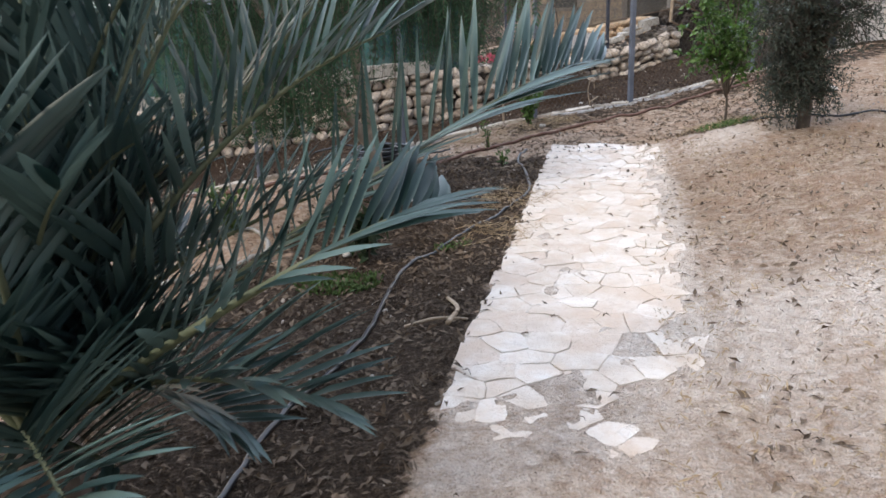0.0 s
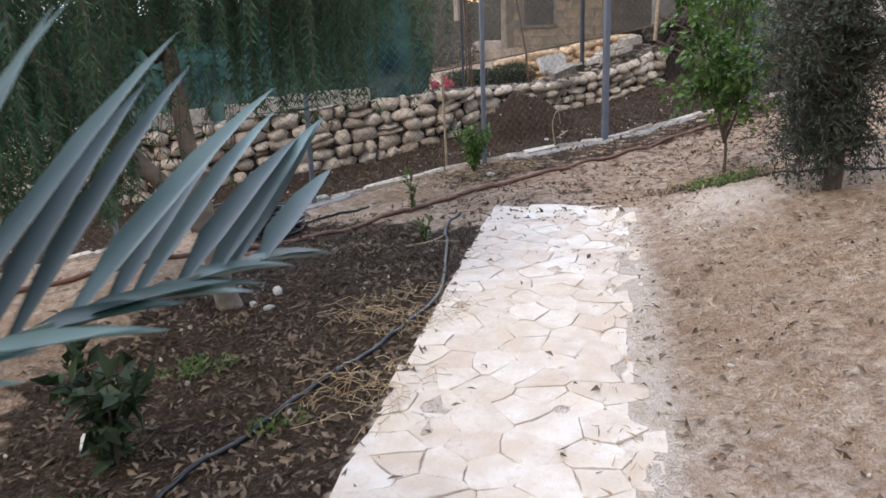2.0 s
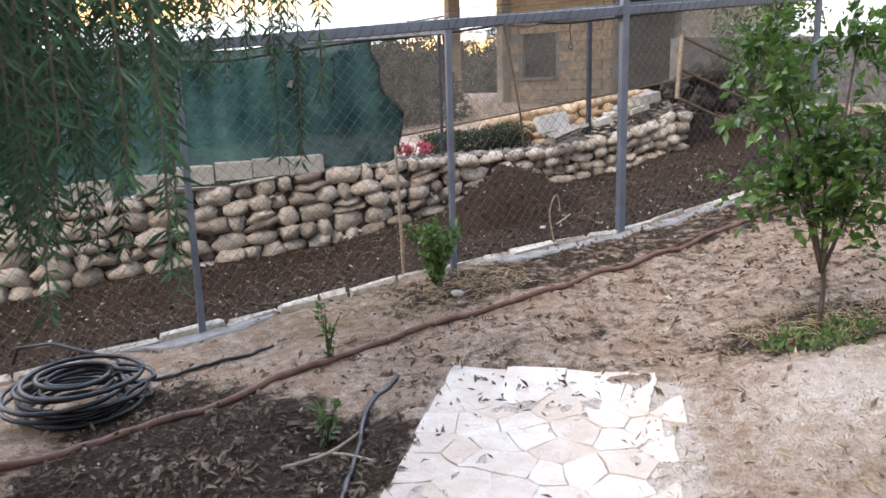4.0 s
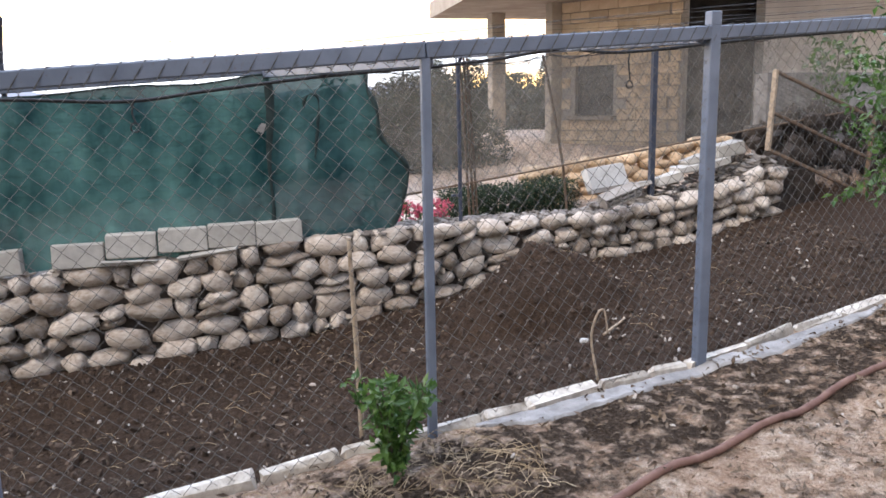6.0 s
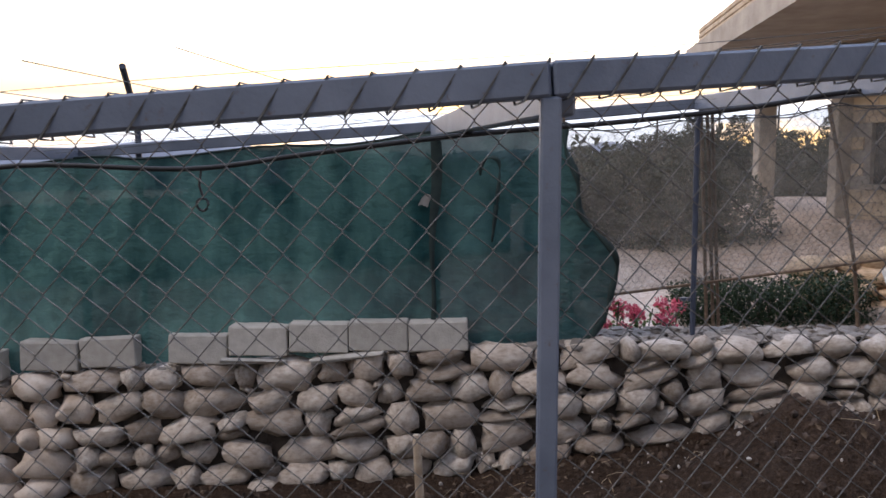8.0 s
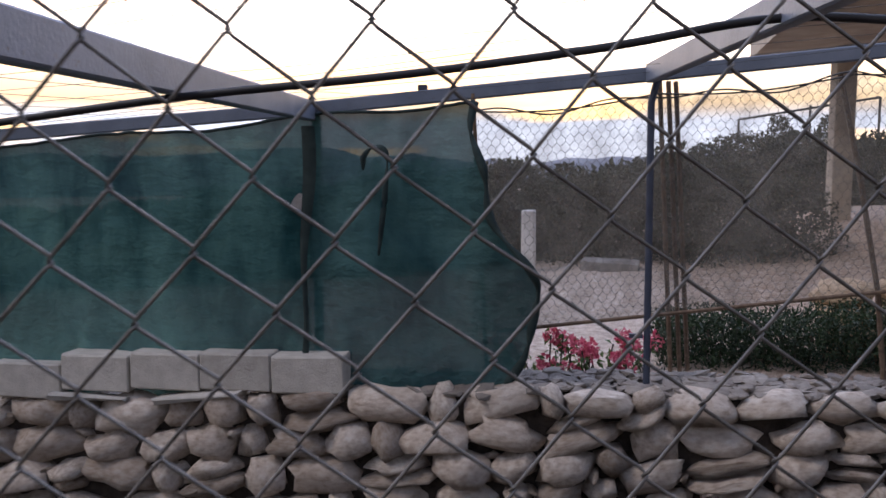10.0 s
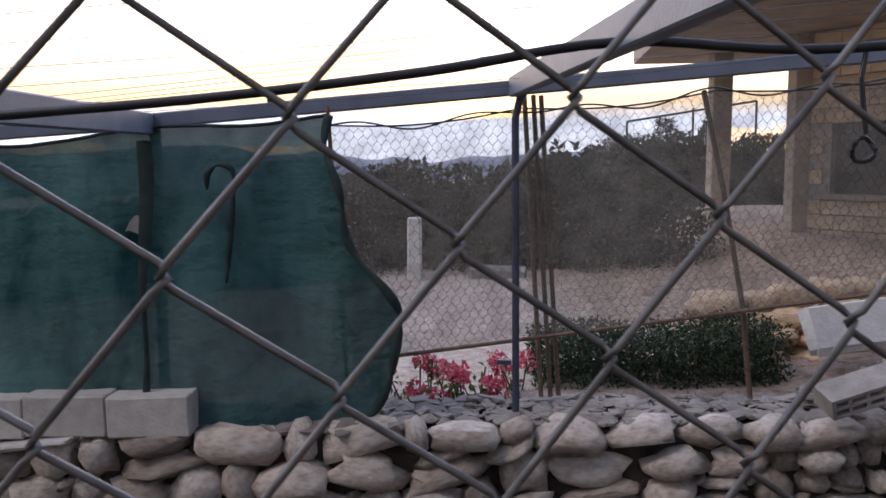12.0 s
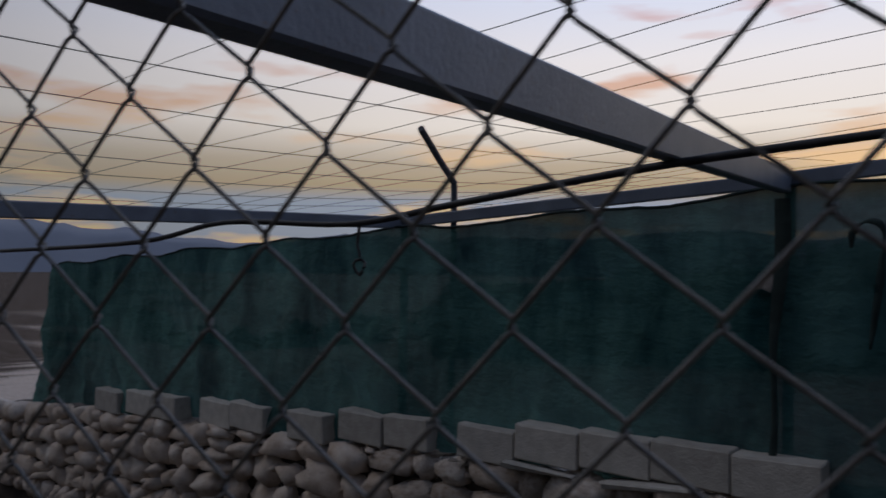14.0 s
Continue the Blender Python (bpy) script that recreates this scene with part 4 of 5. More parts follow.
build_cement()

# ---- house and yard behind the fence ----


def build_house():
    h = thing("house", "unfinished concrete house with sandy block walls and a jutting roof slab", "house", at=(5, 11, 0.4))
    zb, zs, zt = 0.2, 3.42, 3.76
    m = Mesh()
    c1, c2 = Vector((2.3, 13.5, 0)), Vector((1.75, 6.2, 0))
    vs = [c1, c2, c2 + Vector((9, -0.6, 0)), c1 + Vector((9, -0.6, 0))]
    m.add([v + Vector((0, 0, z)) for z in (zs, zt) for v in vs], [(3, 2, 1, 0), (4, 5, 6, 7), (0, 1, 5, 4), (1, 2, 6, 5), (2, 3, 7, 6), (3, 0, 4, 7)])
    part("roof", m, MAT["housecrete"], h, "bare concrete roof slab")
    # low parapet courses on the slab
    m = Mesh()
    for i in range(4):
        m.beam(c1 + Vector((0.25, -0.2, zt + 0.03 + 0.1 * i)), c2 + Vector((0.25, 0, zt + 0.03 + 0.1 * i)), 0.16, 0.085, r=0.01)
    part("parapet", m, MAT["houseblock"], h, "pale block parapet")
    for x, y in ((3.45, 12.4), (4.0, 10.62)):
        m = Mesh()
        m.rbox((x, y, (zb + zs) / 2), (0.30, 0.30, zs - zb), 0.012)
        part("column", m, MAT["housecrete"], h)
    # wall A to B with a window hole
    A, B = Vector((4.05, 10.45, 0)), Vector((5.35, 8.35, 0))
    d = (B - A).normalized()
    L = (B - A).length
    nrm = Vector((d.y, -d.x, 0))
    if nrm.y > 0:
        nrm = -nrm
    w0, w1, z0, z1 = 0.30, 1.12, 1.28, 2.2

    def rot_for(dd):
        return Matrix((dd, Vector((-dd.y, dd.x, 0)), Vector((0, 0, 1)))).transposed()
    R = rot_for(d)
    m = Mesh()

    def slab(s0, s1, q0, q1):
        c = A + d * (s0 + s1) / 2 - nrm * 0.11
        m.box((c.x, c.y, (q0 + q1) / 2), (s1 - s0, 0.17, q1 - q0), R)
    slab(0, w0, zb, zs)
    slab(w1, L, zb, zs)
    slab(w0, w1, zb, z0)
    slab(w0, w1, z1, zs)
    wall = part("wall", m, MAT["mortar"], h)
    bl = Mesh()
    bl.rbox((0, 0, 0), (0.395, 0.04, 0.188), 0.008)
    bd = bl.data("wall_block", MAT["houseblock"])
    hb = Mesh()
    hb.rbox((0, 0, 0), (0.19, 0.04, 0.188), 0.008)
    hd = hb.data("wall_block", MAT["houseblock"])
    r = random.Random(2)
    for row in range(16):
        z = zb + 0.1 + row * 0.2
        s = 0.0 if row % 2 else -0.2
        while s < L - 0.05:
            s0, s1 = max(s, 0), min(s + 0.4, L)
            mid = (s0 + s1) / 2
            s += 0.4
            if s1 - s0 < 0.15:
                continue
            data = bd if s1 - s0 > 0.3 else hd
            if z0 - 0.06 < z < z1 + 0.06 and w0 - 0.16 < mid < w1 + 0.16:
                continue
            p = A + d * mid - nrm * (0.012 + r.uniform(-0.004, 0.004))
            ob = new("wall_block", data)
            ob.parent = wall
            ob.matrix_local = Matrix.Translation(-h.location) @ Matrix.Translation((p.x, p.y, z)) @ R.to_4x4()
    win = Mesh()
    c = A + d * (w0 + w1) / 2 - nrm * 0.14
    win.box((c.x, c.y, (z0 + z1) / 2), (w1 - w0, 0.02, z1 - z0), R)
    wn = part("window", win, MAT["glass"], h, "dark unglazed window opening")
    sl = Mesh()
    c = A + d * (w0 + w1) / 2 + nrm * 0.02
    sl.rbox((c.x, c.y, z0 - 0.04), (w1 - w0 + 0.14, 0.26, 0.07), 0.008, R)
    part("window_sill", sl, MAT["housecrete"], wn)
    # porch recess with its shade painted near black, and the plain flank beyond it
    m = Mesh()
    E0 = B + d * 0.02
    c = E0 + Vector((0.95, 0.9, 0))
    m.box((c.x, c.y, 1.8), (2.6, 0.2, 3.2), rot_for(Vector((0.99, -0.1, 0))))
    part("back_wall", m, MAT["dark"], h, "porch recess wall, its shade put into a near-black colour")
    m = Mesh()
    m.box((8.6, 8.6, 1.9), (3.0, 0.25, 3.6))
    part("side_wall", m, MAT["plaster"], h, "plain plastered flank")


build_house()


def build_yard():
    r = random.Random(8)
    # ochre sandstone terrace behind the netting
    t = thing("terrace_wall", "low ochre sandstone terrace wall in the yard", "wall", at=(2.0, 4.9, 0.3))
    shapes = [rock_data("sandstone", MAT["sandstone"], 90 + i, 2, (1, 1, 1), 0.35, 5) for i in range(9)]
    for row in range(4):
        x = 0.95
        while x < 3.7:
            w = r.uniform(0.14, 0.46)
            ob = new("sandstone", r.choice(shapes))
            ob.parent = t
            M = Matrix.LocRotScale((x + w / 2, 4.85 + 0.05 * row, 0.27 + row * 0.125 + 0.13 * (x - 0.85) + r.uniform(-0.02, 0.02)), Euler((r.uniform(-0.15, 0.15), r.uniform(-0.15, 0.1), r.uniform(-0.3, 0.3))), (w * 1.25, 0.34, r.uniform(0.15, 0.21)))
            ob.matrix_local = Matrix.Translation(-t.location) @ M
            x += w
    m = Mesh()
    m.rbox((0, 0, 0), (0.56, 0.12, 0.30), 0.02, wob=0.018)
    ob = solo("stone_slab", m, MAT["whitestone"], "broken white slab leaning in the yard", "stone", "slabs on the wall")
    ob.matrix_basis = pose(1.78, 4.35, 0.50, -25, -6, 10)
    # stone pier in the distance
    m = Mesh()
    m.rbox((-1.19, 8.95, 0.55), (0.17, 0.17, 1.0), 0.02, wob=0.012)
    solo("stone_pier", m, MAT["whitestone"], "lone pale stone pier in the far yard", "pier")
    # low far wall
    m = Mesh()
    m.rbox((-0.2, 9.0, 0.30), (0.7, 0.3, 0.3), 0.03, wob=0.02)
    solo("yard_wall", m, MAT["cement"], "low grey yard wall", "wall")
    m = Mesh()
    m.rbox((6.4, 14.8, 0.55), (5.6, 0.3, 0.45), 0.03, wob=0.02)
    solo("yard_wall", m, MAT["cement"], "low grey yard wall", "wall")
    # goal-like steel frame far off
    g = thing("steel_frame", "thin dark steel frame standing far off in the yard", "frame", at=(6.2, 24, 0))
    for a, b in (((4.3, 24, -0.3), (4.3, 24, 3.1)), ((6.3, 24, -0.3), (6.3, 24, 3.5)), ((8.2, 24, -0.3), (8.2, 24, 3.7))):
        m = Mesh()
        m.tube([a, b], 0.035, 6)
        part("upright", m, MAT["thinwire"], g)
    m = Mesh()
    m.tube([(4.3, 24, 3.1), (8.2, 24, 3.7)], 0.035, 6)
    part("crossbar", m, MAT["thinwire"], g)


build_yard()

# ---- plants ----


def rand_dir(r, up=0.0):
    while True:
        d = Vector((r.uniform(-1, 1), r.uniform(-1, 1), r.uniform(-1, 1)))
        if 0.1 < d.length < 1:
            d.normalize()
            d.z += up
            return d.normalized()


def shrub(name, label, cat, x, y, z, h, w, n, ll, lw, mat, seed, stems=5, bark="darkbark", group="", up=0.35):
    """A small bush: some stems and leaves set all along them."""
    r = random.Random(seed)
    t = thing(name, label, cat, group, at=(x, y, z))
    s, c = Mesh(), Mesh()
    tips = []
    for i in range(stems):
        a = 2 * math.pi * i / stems + r.uniform(-0.4, 0.4)
        k = r.uniform(0.35, 1.0) * w / 2
        pts = [Vector((x, y, z - 0.03)), Vector((x + math.cos(a) * k * 0.35, y + math.sin(a) * k * 0.35, z + h * 0.45)), Vector((x + math.cos(a) * k, y + math.sin(a) * k, z + h * r.uniform(0.7, 1.0)))]
        pts = spline(pts, 5)
        s.tube(pts, [0.006 * (1 - 0.6 * q / len(pts)) for q in range(len(pts))], 5)
        tips.append(pts)
    for i in range(n):
        pts = r.choice(tips)
        q = pts[min(len(pts) - 1, int(len(pts) * r.uniform(0.25, 1.0)))]
        p = q + rand_dir(r) * w * 0.10
        c.leaf(p, rand_dir(r, up), rand_dir(r, 1.0), ll * r.uniform(0.6, 1.2), lw * r.uniform(0.7, 1.2), r.uniform(-0.1, 0.35))
    part("stem", s, MAT[bark], t)
    part("foliage", c, MAT[mat], t)
    return t


def build_pepper_tree():
    r = random.Random(44)
    t = thing("pepper_tree", "weeping pepper tree with a pale forked trunk and hanging foliage", "tree", at=(-4.75, -3.33, -0.2))
    m = Mesh()
    pts = spline([(-4.73, -3.33, -0.26), (-4.78, -3.33, 0.0), (-4.82, -3.31, 0.35), (-4.86, -3.25, 0.75), (-4.89, -3.1, 1.25), (-4.92, -2.95, 1.8), (-4.7, -2.8, 2.4)], 6)
    m.tube(pts, [0.098 - 0.025 * min(1, i / 4) - 0.045 * i / len(pts) for i in range(len(pts))], 12)
    trunk = part("trunk", m, MAT["bark"], t, smooth=True)
    limbs = [
        [(-4.84, -3.31, 0.32), (-5.0, -3.32, 0.55), (-5.3, -3.3, 0.95), (-5.75, -3.25, 1.6), (-6.2, -3.2, 2.3)],
        [(-4.93, -3.1, 1.25), (-5.3, -2.9, 1.7), (-5.9, -2.7, 2.2), (-6.6, -2.5, 2.55)],
        [(-4.92, -2.95, 1.7), (-4.5, -2.95, 2.05), (-4.0, -3.0, 2.25), (-3.5, -3.05, 2.30)],
        [(-4.8, -2.85, 2.2), (-4.4, -2.5, 2.5), (-4.0, -2.2, 2.55), (-3.7, -1.95, 2.45)],
        [(-4.75, -2.83, 2.3), (-5.0, -2.3, 2.6), (-5.2, -1.8, 2.6), (-5.5, -1.3, 2.45)],
        [(-4.9, -2.95, 1.75), (-5.0, -3.5, 2.15), (-5.1, -4.0, 2.3), (-5.2, -4.4, 2.2)],
        [(-4.92, -3.0, 1.5), (-4.6, -3.4, 1.95), (-4.35, -3.75, 2.1), (-4.15, -3.9, 2.05)],
    ]
    leaves = Mesh()
    twigs = Mesh()
    for li, lp in enumerate(limbs):
        pts = spline(lp, 6)
        m = Mesh()
        m.tube(pts, [0.055 * (1 - 0.8 * i / len(pts)) + 0.006 for i in range(len(pts))], 7)
        part("limb", m, MAT["darkbark"] if li else MAT["bark"], t, smooth=True)
        for i, p in enumerate(pts):
            f = i / len(pts)
            if f < 0.3:
                continue
            for k in range(14):
                a = r.uniform(0, 2 * math.pi)
                rad = r.uniform(0.05, 0.62)
                top = p + Vector((math.cos(a) * rad, math.sin(a) * rad, r.uniform(-0.1, 0.3)))
                if top.y > -3.95 and top.x > -3.12 - 0.185 * (top.y + 4.06):
                    continue
                low = max(0.95 - 0.5 * step(-4.7, -5.4, top.x), p.z - r.uniform(0.35, 1.25 + 0.5 * step(-4.7, -5.3, top.x))) if r.random() < 0.9 else p.z - 0.2
                if -5.15 < top.x < -4.6 and top.y < -3.05:
                    low = max(low, 1.3)
                # hanging twig with feathered leaves
                n = max(4, int((top.z - low) / 0.036))
                sway = Vector((math.cos(a) * 0.12, math.sin(a) * 0.12, 0))
                tp = []
                for q in range(n):
                    u = q / n
                    tp.append(top + sway * u * (1.2 - u) + Vector((0, 0, -(top.z - low) * u)))
                if len(tp) < 2:
                    continue
                twigs.tube(tp, 0.0022, 3, False)
                for q in tp:
                    for sd in range(4):
                        d = Vector((math.cos(a + 1.7 * sd + q.z * 9), math.sin(a + 1.7 * sd + q.z * 9), r.uniform(-1.9, -0.3)))
                        leaves.leaf(q, d, Vector((d.y, -d.x, 0.4)), r.uniform(0.035, 0.07), r.uniform(0.006, 0.010), 0.1)
    part("twig_mass", twigs, MAT["darkbark"], t, kind="stuff")
    part("crown", leaves, MAT["pepper"], t, "fine drooping feathered leaves", kind="stuff")


build_pepper_tree()


def blade(lv, p, q, up, d, ln, w):
    """A channel-folded leaflet with a drooping point."""
    s2 = q.cross(up if abs(q.dot(up)) < 0.95 else d).normalized()
    nn = s2.cross(q)
    k = len(lv.v)
    for f, ww in ((0, 0.35), (0.25, 1.0), (0.6, 0.85), (0.85, 0.4), (1, 0.02)):
        o = p + q * ln * f + Vector((0, 0, -0.08 * ln * f * f))
        lv.v.extend([o + s2 * w * ww / 2 + nn * w * ww * 0.22, o, o - s2 * w * ww / 2 + nn * w * ww * 0.22])
    for f in range(4):
        for h in (0, 1):
            a0 = k + f * 3 + h
            lv.f.append((a0, a0 + 1, a0 + 4, a0 + 3))


def frond(t, base, mid, tip, seed, leaf_len=0.42, leaf_w=0.034, bare=0.22, lifts=(40, 40), angs=(70, 70), single=False, n=34):
    """One feather leaf of the date palm; lifts and angs are for its near and far row."""
    r = random.Random(seed)
    b, c, e = Vector(base), Vector(mid), Vector(tip)
    pts = [b * (1 - s) ** 2 + c * 2 * s * (1 - s) + e * s * s for s in [i / n for i in range(n + 1)]]
    m = Mesh()
    m.tube(pts, [0.015 * (1 - 0.9 * i / n) + 0.002 for i in range(n + 1)], 6)
    rib = part("frond", m, MAT["palmrib"], t, smooth=True)
    lv = Mesh()
    for i in range(int(bare * n), n + 1):
        for sg in (-1, 1):
            s = min(1.0, (i + r.uniform(-0.25, 0.25)) / n)
            p = b * (1 - s) ** 2 + c * 2 * s * (1 - s) + e * s * s
            d = ((c - b) * (1 - s) + (e - c) * s).normalized()
            side = d.cross(Vector((0, 0, 1))).normalized()
            up = side.cross(d)
            row = 0 if sg > 0 else 1
            ang = radians(angs[row] * (1 - 0.5 * s * s) + r.uniform(-7, 7))
            lift = radians(lifts[row] + r.uniform(-10, 10))
            q = d * math.cos(ang) + (side * sg * math.cos(lift) + up * math.sin(lift)) * math.sin(ang)
            ln = leaf_len * (0.38 + 0.92 * math.sin(math.pi * min(1, 0.12 + 0.8 * s))) * r.uniform(0.85, 1.1)
            tipp = p + q * ln
            # keep the walkway free
            if (tipp.x + 5.12) * -0.84 + (tipp.y + 7.80) * 0.54 < 0.19 and tipp.y > -9.3:
                ln *= 0.4
                tipp = p + q * ln
                if (tipp.x + 5.12) * -0.84 + (tipp.y + 7.80) * 0.54 < 0.17:
                    continue
            w = leaf_w * r.uniform(0.8, 1.15)
            if single:
                one = Mesh()
                blade(one, p, q, up, d, ln, w)
                part("leaflet", one, MAT["palm"], rib, smooth=True)
            else:
                blade(lv, p, q, up, d, ln, w)
    if not single:
        part("foliage", lv, MAT["palm"], rib, "stiff blue-green leaflets", True, "stuff")


def build_palm():
    t = thing("date_palm", "low date palm with arching blue-green feather fronds beside the path", "palm tree", at=(-7.1, -7.02, -0.15))
    m = Mesh()
    m.tube([(-7.12, -7.0, -0.3), (-7.10, -7.02, -0.1), (-7.08, -7.04, 0.06), (-7.06, -7.05, 0.14)], [0.20, 0.19, 0.17, 0.09], 14)
    part("trunk", m, MAT["darkbark"], t, "short rough palm trunk")
    B = Vector((-7.05, -7.06, 0.10))
    # the frond that reaches over the path
    frond(t, B, (-5.74, -7.82, 1.29), (-5.04, -7.17, 1.18), 1, 0.31, 0.027, 0.2, (8, 74), (40, 66), True, 62)
    frond(t, B, (-6.51, -7.28, 1.11), (-5.88, -7.33, 1.32), 2, 0.40, 0.034, 0.2, (30, 50), (62, 68), True)
    frond(t, B, (-6.32, -8.34, 1.05), (-5.82, -7.63, 0.87), 3, 0.30, 0.036, 0.3, (10, 55), (45, 55), True)
    frond(t, B, (-6.85, -7.40, 0.85), (-6.38, -7.14, 1.66), 4, 0.40, 0.034, 0.2, (25, 45), (60, 68), True)
    spec = (
        ((-6.86, -7.52, 0.83), (-6.82, -7.22, 1.58)), ((-6.87, -7.76, 0.94), (-7.03, -7.58, 1.26)), ((-6.75, -7.11, 0.66), (-6.07, -7.40, 0.89)),
        ((-6.30, -6.45, 1.10), (-5.75, -6.55, 1.55)), ((-6.82, -6.39, 1.24), (-6.02, -6.37, 1.69)), ((-6.70, -7.45, 0.55), (-6.25, -7.80, 0.42)),
        ((-6.95, -7.75, 0.55), (-6.80, -8.15, 0.45)), ((-7.00, -7.00, 1.10), (-6.75, -6.80, 2.05)), ((-7.20, -7.30, 1.00), (-7.25, -7.45, 1.85)),
        ((-7.00, -6.50, 1.30), (-6.80, -6.05, 1.95)), ((-7.45, -7.20, 1.00), (-7.95, -7.40, 1.50)), ((-7.50, -6.70, 1.10), (-8.00, -6.35, 1.45)),
        ((-6.80, -6.75, 0.95), (-6.35, -6.75, 1.55)), ((-6.65, -7.05, 1.20), (-6.20, -7.00, 1.75)), ((-6.75, -7.00, 0.35), (-6.45, -7.30, 0.15)),
        ((-7.05, -7.55, 0.30), (-7.10, -7.95, 0.20)), ((-7.20, -6.55, 0.80), (-7.30, -6.00, 1.10)),
    )
    for i, (c, e) in enumerate(spec):
        frond(t, B + Vector((0.02 * (i % 3 - 1), 0.02 * (i % 2), 0.03 * (i % 4 - 2))), c, e, 10 + i, 0.38, 0.033, 0.22, (30, 48), (60, 68))
    r = random.Random(71)
    for i in range(24):
        # the crowded heart of the plant
        a = radians(r.uniform(-110, 130))
        h = r.uniform(0.12, 1.75)
        e = B + Vector((math.cos(a) * 0.62, math.sin(a) * 0.62, h)) * r.uniform(0.85, 1.1)
        c = B + Vector((math.cos(a) * 0.22, math.sin(a) * 0.22, h * 0.75))
        frond(t, B, c, e, 60 + i, 0.34, 0.032, 0.18, (25, 45), (60, 66))


build_palm()


def crown_tree(name, label, x, y, z, trunk_h, blobs, n, ll, lw, mat, bark, seed, trunk_r=0.05, droop=0.0, smooth_r=0.9):
    """A tree: tapered trunk, limbs to each clump of leaves and the leaves."""
    r = random.Random(seed)
    t = thing(name, label, "tree", at=(x, y, z))
    m = Mesh()
    top = Vector((x, y, z + trunk_h))
    pts = spline([(x, y, z - 0.08), (x + 0.02, y, z + trunk_h * 0.5), top], 5)
    m.tube(pts, [trunk_r * (1 - 0.45 * i / len(pts)) for i in range(len(pts))], 9)
    part("trunk", m, MAT[bark], t, smooth=True)
    tot = sum(b[3] ** 2 for b in blobs)
    cr = Mesh()
    tw = Mesh()
    for bx, by, bz, br in blobs:
        c = Vector((bx, by, bz))
        m = Mesh()
        mid = (top + c) / 2 + Vector((0, 0, 0.15 * br))
        pts = spline([top - Vector((0, 0, trunk_h * 0.25)), mid, c], 5)
        m.tube(pts, [trunk_r * 0.55 * (1 - 0.8 * i / len(pts)) + 0.002 for i in range(len(pts))], 6)
        part("limb", m, MAT[bark], t, smooth=True)
        k = int(n * br ** 2 / tot)
        groups = max(3, k // 14)
        for g in range(groups):
            d0 = rand_dir(r)
            q = c + d0 * br * r.uniform(0.25, 1.0) ** smooth_r
            tw.tube([c + d0 * br * 0.2, q + rand_dir(r) * 0.04], 0.003, 3, False)
            dd = (d0 + Vector((0, 0, -droop)) + rand_dir(r) * 0.5).normalized()
            for j in range(14):
                p = q + dd * ll * 0.55 * (j - 7) * 0.5 + rand_dir(r) * ll * 0.25
                cr.leaf(p, (dd * 0.6 + rand_dir(r)).normalized(), rand_dir(r, 0.8), ll * r.uniform(0.6, 1.15), lw * r.uniform(0.7, 1.15), r.uniform(-0.05, 0.25))
    part("twig_mass", tw, MAT[bark], t, kind="stuff")
    part("crown", cr, MAT[mat], t, kind="stuff")
    return t


gz = ground_z
crown_tree("citrus_sapling", "young citrus tree with glossy bright green leaves in a mulched basin", -0.77, -2.84, gz(-0.77, -2.84), 0.42,
           [(-0.80, -2.84, 1.0, 0.27), (-1.02, -2.80, 1.25, 0.22), (-0.72, -2.9, 1.48, 0.2), (-0.55, -2.75, 0.92, 0.26), (-0.95, -2.75, 0.82, 0.24), (-1.12, -2.7, 1.5, 0.17), (-0.8, -2.95, 0.72, 0.22), (-0.45, -2.95, 1.1, 0.18)],
           1700, 0.085, 0.042, "citrus", "darkbark", 3, 0.016, 0.1)
crown_tree("olive_tree", "dense grey-green olive tree with low hanging branches", -0.65, -3.8, gz(-0.65, -3.8), 0.6,
           [(-0.95, -3.75, 1.00, 0.34), (-0.70, -3.60, 1.35, 0.38), (-0.55, -3.85, 1.75, 0.45), (-0.80, -3.85, 0.72, 0.30), (-0.95, -3.95, 1.55, 0.40), (-0.45, -3.65, 1.10, 0.36), (-0.65, -3.60, 0.75, 0.30), (-1.05, -3.90, 1.25, 0.33), (-0.45, -4.05, 1.2, 0.40), (-0.75, -3.75, 2.2, 0.45), (-0.95, -3.75, 0.62, 0.22), (-0.45, -3.75, 0.72, 0.30), (-0.7, -3.8, 1.1, 0.40), (-0.7, -3.75, 0.56, 0.22), (-0.85, -3.8, 0.45, 0.24), (-0.55, -3.85, 0.48, 0.26), (-0.7, -3.6, 0.45, 0.22)],
           26000, 0.058, 0.013, "olive", "darkbark", 5, 0.07, 0.5)
crown_tree("citrus_tree", "bushy citrus tree with bright leaves beside the fence", 2.45, 0.85, gz(2.45, 0.85), 0.6,
           [(2.45, 0.85, 1.2, 0.42), (2.15, 0.8, 1.6, 0.36), (2.6, 0.95, 1.9, 0.42), (2.2, 0.95, 1.0, 0.3), (2.8, 0.8, 1.4, 0.4), (2.3, 0.8, 2.15, 0.28)],
           2200, 0.09, 0.042, "citrus", "darkbark", 9, 0.03, 0.1)
shrub("seedling", "small green seedling in a dug planting hole", "plant", -3.2, -2.42, gz(-3.2, -2.42), 0.2, 0.13, 60, 0.06, 0.026, "weed", 1, 3, group="seedlings")
shrub("seedling", "spindly young seedling beside the brown hose", "plant", -2.98, -1.55, gz(-2.98, -1.55), 0.34, 0.18, 55, 0.055, 0.022, "weed", 2, 3, group="seedlings")
shrub("seedling", "leafy green seedling beside the kerb among straw", "plant", -1.98, -0.62, gz(-1.98, -0.62), 0.46, 0.38, 560, 0.065, 0.03, "citrus", 3, 7, group="seedlings")
